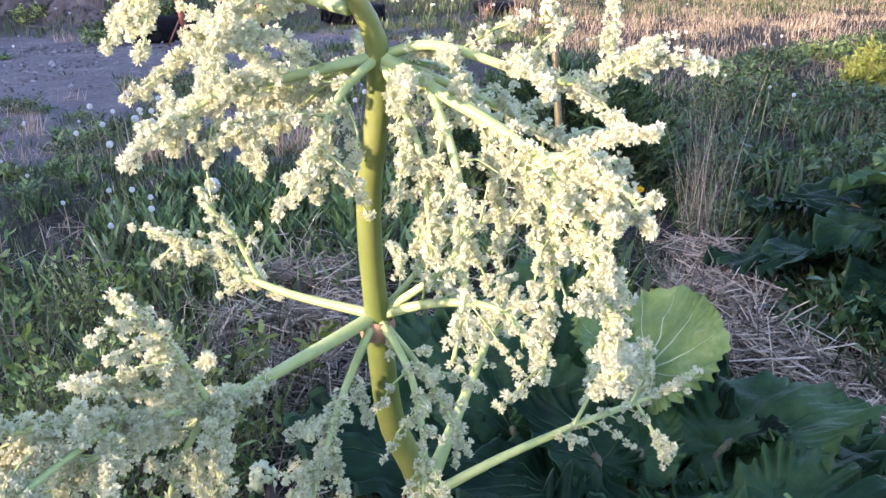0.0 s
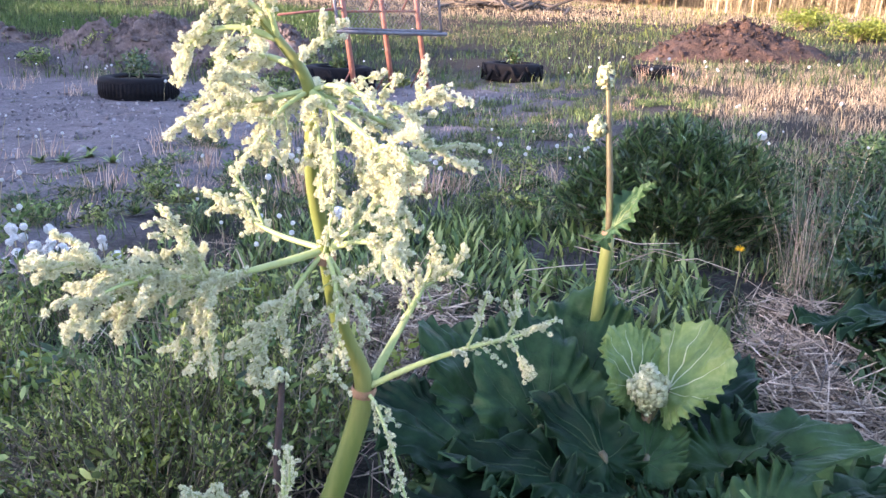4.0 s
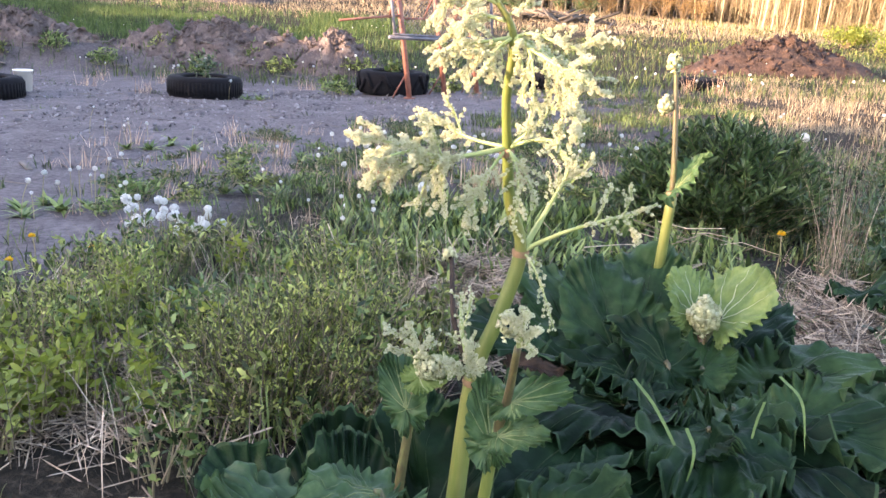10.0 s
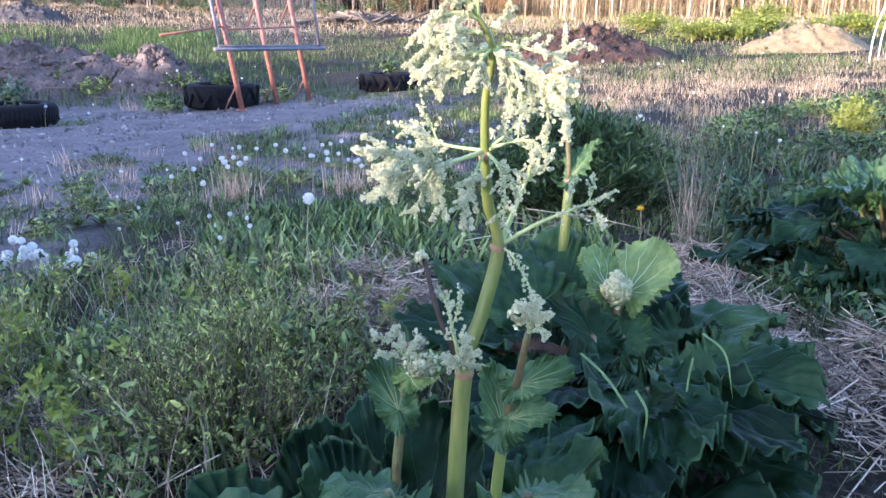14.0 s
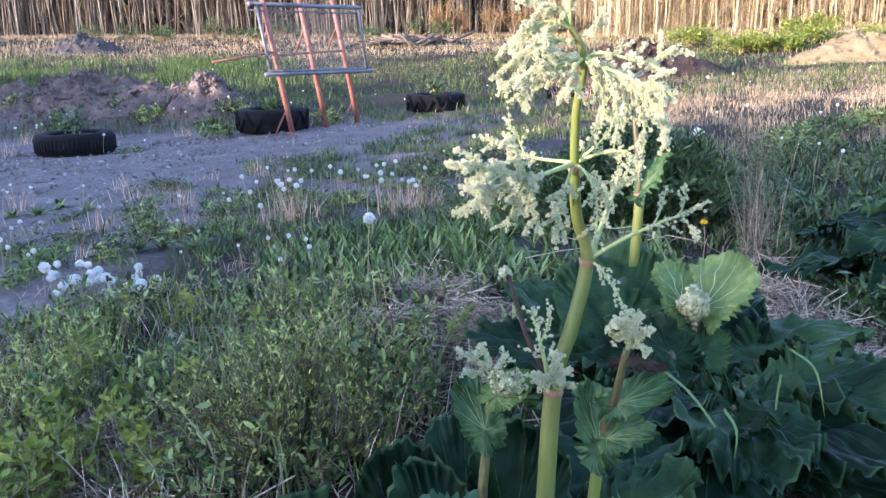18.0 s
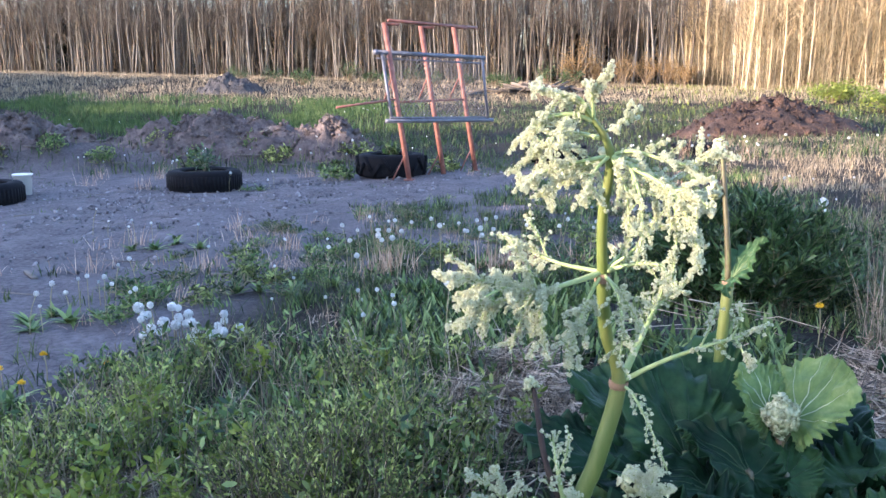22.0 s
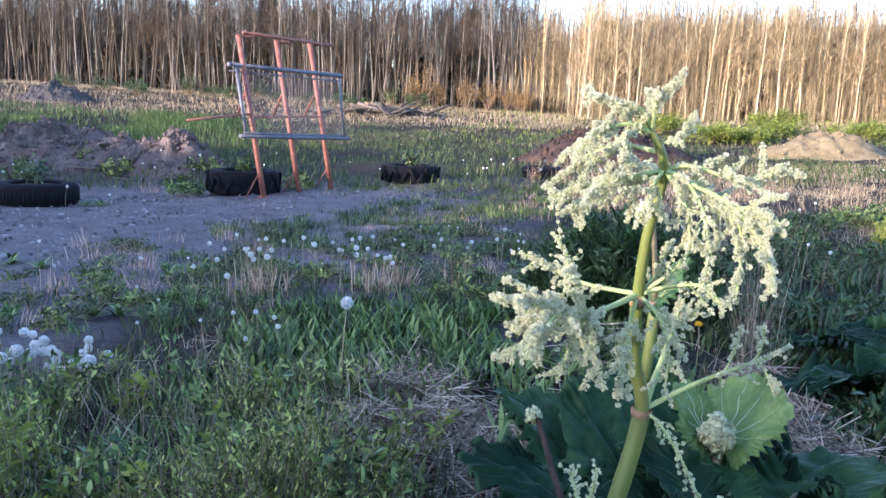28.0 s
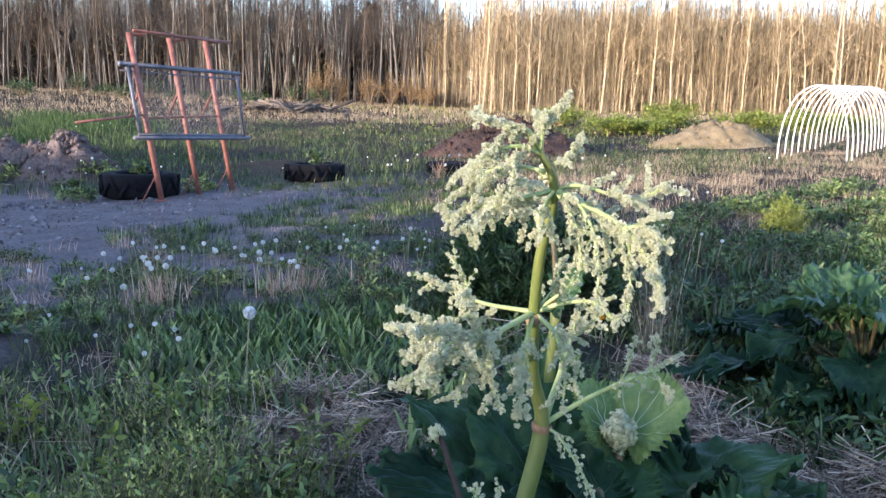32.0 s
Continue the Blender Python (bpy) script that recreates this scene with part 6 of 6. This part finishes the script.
leafy_stems("green_bush", "round dark green bush of dense narrow leaves", "bush", dome(0.70, 4.85, 0.66, 0.52, 0.68, 520, 3, 0.45), 130, 0.062, M["bush"], M["weedstem"], 4, 0.02, slim=0.55, along=0.8)
leafy_stems("weed", "broad feathery grey-green weed with dry brown stems", "weed", dome(-0.98, 1.58, 0.52, 0.42, 0.40, 240, 127, 0.6), 110, 0.018, M["weed"], M["weedbrown"], 128, 0.03, "weeds beside the rhubarb", slim=1.0, along=0.7)
wq = np.random.default_rng(123)
for k in range(9):
    x, y = wq.uniform(-2.3, -0.7), wq.uniform(1.55, 2.9)
    big = wq.uniform(0.7, 1.2)
    leafy_stems("weed", "feathery brown-green weed with thin branching stems", "weed", dome(x, y, 0.24 * big, 0.22 * big, 0.38 * big, 46, 130 + k, 0.7), 95, 0.020, M["weed"], M["weedstem"], 170 + k, 0.04, "weeds beside the rhubarb", slim=1.15, along=0.7)
for k in range(70):
    x, y = wq.uniform(-2.7, -0.5), wq.uniform(0.95, 3.2)
    if straw_bed(np.array(x), np.array(y)) > 0.5:
        continue
    big = wq.uniform(0.6, 1.2)
    leafy_stems("weed", "upright light green weed with pointed leaves", "weed", dome(x, y, 0.11 * big, 0.11 * big, 0.31 * big, 12, 430 + k, 0.6), 72, 0.034, M["fresh"] if k % 3 else M["weed"], M["weedstem"], 470 + k, 0.05, "weeds beside the rhubarb", slim=1.15, along=0.3)
for k in range(18):
    x = wq.uniform(-3.6, 0.4)
    y = 4.3 + 0.45 * (x + 4) + wq.uniform(-0.9, 1.2)
    big = wq.uniform(0.5, 1.0)
    leafy_stems("weed", "low green weed at the yard's edge", "weed", dome(x, y, 0.22 * big, 0.2 * big, 0.17 * big, 26, 230 + k, 0.7), 75, 0.042, M["fresh"] if k % 2 else M["weed"], M["weedstem"], 270 + k, 0.05, "weeds at the yard's edge")
for k in range(95):
    x, y = wq.uniform(-4.4, 1.3), wq.uniform(4.3, 9.0)
    if bare(np.array(x), np.array(y)) > 0.75:
        continue
    big = wq.uniform(0.45, 1.15)
    leafy_stems("weed", "small dark green weed on bare earth", "weed", dome(x, y, 0.20 * big, 0.18 * big, 0.12 * big, 22, 1830 + k, 0.5), 90, 0.034, (M["bush"], M["fresh"], M["grass"])[k % 3], M["weedstem"], 1930 + k, 0.05, "weeds at the yard's edge", slim=0.85)
for k in range(85):
    x, y = wq.uniform(1.25, 4.6), wq.uniform(1.9, 8.0)
    if straw_bed(np.array(x), np.array(y)) > 0.3:
        continue
    big = wq.uniform(0.6, 1.3)
    leafy_stems("weed", "dark green leafy weed between the garden beds", "weed", dome(x, y, 0.22 * big, 0.20 * big, 0.20 * big, 20, 2130 + k, 0.6), 75, 0.046, M["bush"] if k % 4 else M["fresh"], M["weedstem"], 2230 + k, 0.05, "weeds between the beds", slim=1.0)
for k in range(34):
    x, y = (wq.uniform(-2.3, -0.45), wq.uniform(1.1, 3.0)) if k < 14 else (wq.uniform(-2.2, -1.2), wq.uniform(1.0, 1.9))
    leafy_stems("nettle", "young yellow-green nettle with broad pointed leaves", "weed", dome(x, y, 0.07, 0.07, 0.30, 7, 2030 + k, 0.6), 75, 0.036, M["bright"], M["weedstem"], 2060 + k, 0.02, "young nettles", slim=1.3)
for k, (x, y) in enumerate(((-9.2, 15.3), (-7.4, 15.5), (-11.4, 15.2), (-10.4, 16.0), (-12.8, 15.4), (-5.6, 15.6), (-8.2, 16.1), (-14.0, 15.0), (-5.2, 13.0), (-3.4, 13.9))):
    leafy_stems("weed", "yellow-green weed growing on the earth bank", "weed", dome(x, y, 0.34, 0.26, 0.30, 30, 730 + k, 0.7), 60, 0.075, M["weed"] if k % 2 else M["fresh"], M["weedstem"], 760 + k, 0.05, "weeds on the earth bank")
leafy_stems("feathery_plant", "small bright yellow-green feathery plant", "plant", dome(3.95, 7.6, 0.20, 0.20, 0.42, 130, 11, 0.4), 160, 0.030, M["bright"], M["weedstem"], 12)
for k, (x, y) in enumerate(((4.3, 9.6), (5.0, 10.0), (5.7, 10.5), (6.4, 11.1), (4.7, 8.6), (5.4, 8.9), (6.2, 9.5), (7.1, 11.8), (3.6, 9.0), (3.0, 8.2), (2.7, 7.0), (3.3, 6.5), (4.9, 7.4), (5.8, 7.9), (7.0, 10.2), (3.9, 6.0))):
    leafy_stems("bed_plant", "low broad-leaved green plant in a garden bed", "plant", dome(x, y, 0.42, 0.34, 0.26, 70, 60 + k, 0.7), 80, 0.050, M["bush"] if k % 3 else M["fresh"], M["weedstem"], 90 + k, group="plants in garden beds")
# weeds packed in dark green, standing in for the deep shade here
leafy_stems("dead_nettles", "leafy weeds beside the straw, dark green for shade", "weeds", dome(1.80, 2.30, 0.40, 0.95, 0.20, 380, 31, 0.9), 80, 0.045, M["bush"], M["weedstem"], 32, 0.05)


def brush(x, y, n, L, z, seed):
    """Dry twigs lying across one another."""
    q = np.random.default_rng(seed)
    b = Bag()
    for k in range(n):
        c = np.array([x + q.normal(0, 0.28), y + q.normal(0, 0.14), z + q.uniform(-0.05, 0.06)])
        a = q.normal(0.1, 0.5)
        d = np.array([math.cos(a), math.sin(a), q.normal(0, 0.12)]) * L * q.uniform(0.4, 1)
        b.add(*tube([c - d / 2, c + q.normal(0, 0.03, 3), c + d / 2], [0.003, 0.0025, 0.0015], 5, False))
    tagged(part("dry_twigs", b, M["straw"]), "dry pale twigs lying over green weeds", "twigs", kind="stuff")


brush(0.55, 3.95, 12, 0.5, 0.16, 2)


def dandelion_parts(seed, open_=1.0):
    q = np.random.default_rng(seed)
    n = 190
    D = q.normal(size=(n, 3))
    D /= np.linalg.norm(D, axis=1)[:, None]
    ray_ = (np.array([[-0.012, 0, 0.15], [0.012, 0, 0.15], [0.16, 0.05, 0.96], [-0.16, -0.05, 0.96], [0, 0.14, 1.0], [0, -0.14, 1.0]]), np.array([[0, 1, 2], [0, 2, 3], [2, 4, 3], [3, 5, 2]]))
    b = Bag().scatter(ray_, np.zeros((n, 3)), aim(D, q), q.uniform(0.85, 1.05, n) * open_)
    v, f = lump(seed, 1, 0.05)
    b.add(v * 0.20, f)
    return b.mesh("seed_head")


HEADS = [dandelion_parts(s, o) for s, o in ((1, 1.0), (2, 0.9), (3, 1.0))]
for me in HEADS:
    me.materials.append(M["fluff"])


def dandelion(x, y, h, r, seed, group="dandelion clocks"):
    q = np.random.default_rng(seed)
    z = float(gz(x, y))
    t = thing("dandelion", "white dandelion seed head on a thin bare stem", "dandelion", group, at=(x, y, z))
    lean = q.normal(0, 0.10, 2) * h
    line = spline([(0, 0, -0.02), (lean[0] * 0.3, lean[1] * 0.3, h * 0.55), (lean[0], lean[1], h)], 6)
    part("stem", Bag().add(*tube(line, np.linspace(0.0032, 0.0024, 6), 5)), M["dstem"], t)
    hd = part("seed_head", HEADS[seed % 3], None, t)
    hd.matrix_basis = pose(lean[0], lean[1], h + r * 0.3, q.uniform(-25, 25), q.uniform(-25, 25), q.uniform(0, 360)) @ Matrix.Diagonal((r, r, r, 1))


q = np.random.default_rng(99)
seed = 1000
dandelion(-0.904, 3.045, 0.50, 0.034, 1)
dandelion(1.312, 5.671, 0.53, 0.034, 2)
dandelion(1.10, 1.84, 0.05, 0.028, 3)
# clump centre, spread, count, height, head
for cx, cy, sx, sy, n, h, r in ((-2.62, 3.35, 0.13, 0.12, 15, 0.20, 0.042), (-2.25, 3.22, 0.14, 0.12, 13, 0.18, 0.040), (-2.05, 5.60, 0.22, 0.25, 22, 0.36, 0.033), (-1.15, 5.75, 0.26, 0.22, 20, 0.36, 0.033),
                                (-0.35, 6.2, 0.30, 0.25, 12, 0.30, 0.028), (-3.6, 3.9, 0.25, 0.25, 12, 0.26, 0.026), (-4.6, 6.6, 0.3, 0.2, 6, 0.26, 0.027), (-5.4, 6.9, 0.2, 0.2, 3, 0.26, 0.027),
                                (-2.2, 4.7, 0.5, 0.3, 6, 0.15, 0.021), (-0.6, 7.6, 0.8, 0.5, 10, 0.18, 0.021), (0.5, 6.6, 0.5, 0.4, 10, 0.26, 0.024), (-9.0, 15.0, 0.5, 0.3, 7, 0.34, 0.036),
                                (-6.2, 15.2, 0.35, 0.3, 10, 0.42, 0.038), (-11.2, 14.4, 0.6, 0.4, 6, 0.34, 0.036), (2.0, 7.6, 0.6, 0.6, 7, 0.26, 0.023), (3.1, 9.5, 0.8, 0.6, 9, 0.3, 0.030),
                                (-8.1, 13.0, 0.4, 0.3, 5, 0.34, 0.04), (-5.9, 11.6, 0.2, 0.2, 4, 0.26, 0.035), (1.7, 16.5, 0.9, 0.7, 18, 0.34, 0.045), (-2.9, 6.3, 0.4, 0.4, 5, 0.16, 0.021), (-1.5, 3.9, 0.4, 0.3, 7, 0.18, 0.022), (2.4, 5.8, 0.3, 0.3, 3, 0.45, 0.026)):
    head = r if cy < 4 else 0.85 * r
    for k in range(n if cy < 4 else int(n * 0.8)):
        seed += 1
        dandelion(cx + q.normal(0, sx), cy + q.normal(0, sy), h * q.uniform(0.55, 1.2), head * q.uniform(0.48, 0.82), seed)


def far_clocks():
    """Seed heads past counting in the far grass."""
    b, s = Bag(), Bag()
    P = spots(130, -22, 12, 14.5, 34, lambda x, y: 0.25 + 0.75 * (np.sin(x * 0.8) * np.sin(y * 0.7) > 0))
    n = len(P)
    h = rng.uniform(0.25, 0.5, n)
    b.scatter(lump(8, 1, 0.08), P + np.stack([0 * h, 0 * h, h], 1), turns(n, 1.0), rng.uniform(0.010, 0.021, n))
    tagged(part("far_seed_heads", b, M["fluff"]), "many white dandelion seed heads in the far grass", "dandelions", kind="stuff")


far_clocks()


def tuft_of_stems(x, y, n, h, seed, group="dry tufts"):
    q = np.random.default_rng(seed)
    P = np.stack([x + q.normal(0, 0.08, n), y + q.normal(0, 0.08, n), np.full(n, float(gz(x, y)) - 0.01)], 1)
    V, F = blades(P, q.uniform(0.35, 1.1, n) * h, 0.0075, np.abs(q.normal(0.15, 0.55, n)), q.uniform(0, 6.28, n), 0.25)
    tagged(part("dry_tuft", Bag().add(V, F), M["tuft"]), "tuft of dry orange-brown dandelion stems", "dry tuft", group, "stuff")


for k, (x, y, n, h) in enumerate(((-1.88, 5.45, 110, 0.36), (-1.02, 5.55, 110, 0.36), (-0.85, 5.75, 90, 0.3), (-2.05, 5.6, 80, 0.3), (-2.1, 5.3, 30, 0.18), (-0.45, 6.1, 40, 0.26), (-0.1, 6.35, 40, 0.28), (-8.6, 13.1, 40, 0.45), (-7.9, 13.0, 40, 0.4), (-10.3, 13.6, 30, 0.4), (-5.3, 6.5, 20, 0.22), (-1.2, 4.6, 30, 0.16), (0.95, 15.9, 60, 0.5), (1.5, 16.1, 70, 0.5), (2.1, 16.0, 60, 0.45), (-1.5, 4.4, 40, 0.18), (-3.1, 4.4, 40, 0.2), (-7.6, 12.0, 70, 0.40), (-8.1, 11.7, 50, 0.36), (-9.6, 12.2, 40, 0.36), (-5.9, 13.6, 60, 0.30), (-4.35, 7.6, 30, 0.30), (-4.9, 6.6, 30, 0.28), (-3.9, 6.9, 40, 0.26), (-2.95, 8.2, 40, 0.28), (-3.2, 6.5, 40, 0.24), (-3.5, 5.4, 50, 0.24), (-4.6, 5.4, 30, 0.26), (-2.4, 7.2, 40, 0.26), (-0.2, 8.6, 40, 0.26), (0.6, 9.6, 40, 0.26))):
    tuft_of_stems(x, y, int(0.7 * n), h, 640 + k)


def rosette(x, y, n, L, seed, w=0.04):
    q = np.random.default_rng(seed)
    P = np.tile((x, y, float(gz(x, y))), (n, 1)) + q.normal(0, 0.012, (n, 3)) * (1, 1, 0)
    V, F = blades(P, q.uniform(0.6, 1.1, n) * L, w * q.uniform(0.7, 1.2, n), q.uniform(0.55, 1.35, n), q.uniform(0, 6.28, n), 0.6, 4)
    tagged(part("leaf_rosette", Bag().add(V, F), M["fresh"]), "rosette of jagged green dandelion leaves", "rosette", "leaf rosettes")


for k, (x, y) in enumerate(((-2.5, 5.2), (-2.75, 5.1), (-1.85, 5.15), (-4.6, 6.4), (-2.35, 3.3), (-3.6, 3.8), (-6.2, 14.9), (-1.0, 4.5), (-0.95, 3.35), (-0.75, 3.15), (-0.4, 3.6), (-0.15, 4.1), (0.25, 3.6), (0.55, 3.3), (0.2, 4.6), (1.45, 3.4), (1.6, 3.0), (0.95, 2.9), (-2.9, 2.4), (-2.6, 1.9), (-0.75, 2.2), (-0.7, 1.9), (2.0, 2.2), (2.3, 1.9), (-8.0, 12.9), (-5.85, 11.4), (0.75, 3.6))):
    rosette(x, y, 34, 0.20 if y < 5 else 0.16, 700 + k, 0.034)


for k, (x, y, n) in enumerate(((-2.05, 5.5, 5), (-1.15, 5.65, 5), (-0.35, 6.1, 4), (-3.6, 3.9, 5), (-4.6, 6.6, 4), (-0.6, 7.6, 3), (0.5, 6.6, 4), (-2.9, 6.3, 4), (-6.2, 15.1, 4), (-9.0, 14.9, 3), (-5.9, 11.5, 2), (-2.6, 4.6, 4))):
    rq = np.random.default_rng(1500 + k)
    for j in range(n):
        rosette(x + rq.normal(0, 0.20), y + rq.normal(0, 0.18), 24, 0.15 if y < 10 else 0.22, 1600 + 10 * k + j, 0.03)


def yellow_flower(x, y, h, r, seed):
    q = np.random.default_rng(seed)
    t = thing("yellow_dandelion", "yellow dandelion flower on a thin green stem", "dandelion", "yellow dandelions", at=(x, y, float(gz(x, y))))
    part("stem", Bag().add(*tube(spline([(0, 0, -0.02), (0.01, 0, h * 0.5), (0, 0, h)], 5), 0.003, 5)), M["dstem"], t)
    n = 70
    D = np.stack([q.normal(size=n), q.normal(size=n) - 0.4, np.abs(q.normal(0.5, 0.35, n))], 1)
    part("flower", Bag().scatter((np.array([[-0.07, 0, 0], [0.07, 0, 0], [0.10, 0, 0.9], [0, 0, 1.0], [-0.10, 0, 0.9]]), np.array([[0, 1, 2], [0, 2, 4], [4, 2, 3]])), np.tile((0, 0, h), (n, 1)), aim(D, q), r * q.uniform(0.7, 1.05, n)), M["yellow"], t, smooth=False)


yellow_flower(0.96, 3.81, 0.25, 0.028, 1)
for k, (x, y) in enumerate(((-2.95, 2.75), (-2.55, 2.70), (-3.0, 2.5), (-2.75, 2.35))):
    yellow_flower(x, y, 0.16, 0.024, 5 + k)


def fallen_blades():
    """Limp pale grass blades hanging over the rhubarb leaves."""
    for k, pts in enumerate((((0.20, 1.05, 0.50), (0.26, 0.98, 0.46), (0.33, 0.92, 0.36), (0.36, 0.90, 0.26)), ((0.33, 0.95, 0.44), (0.35, 0.90, 0.40), (0.33, 0.86, 0.30)), ((0.55, 1.15, 0.52), (0.60, 1.10, 0.48), (0.62, 1.06, 0.36)), ((0.52, 1.12, 0.46), (0.50, 1.08, 0.40), (0.49, 1.05, 0.28)))):
        line = spline(pts, 12)
        s = np.array([0.0042, 0.003, 0.0])
        V = np.concatenate([line - s * (1 - np.linspace(0, 1, 12)[:, None] ** 3), line + s * (1 - np.linspace(0, 1, 12)[:, None] ** 3)])
        i = np.arange(11)
        F = np.concatenate([np.stack([i, i + 12, i + 13], 1), np.stack([i, i + 13, i + 1], 1)])
        tagged(part("grass_blade", Bag().add(V, F), M["rleaf_pale"]), "limp pale grass blade hanging over a rhubarb leaf", "grass blade", "fallen grass blades")


fallen_blades()
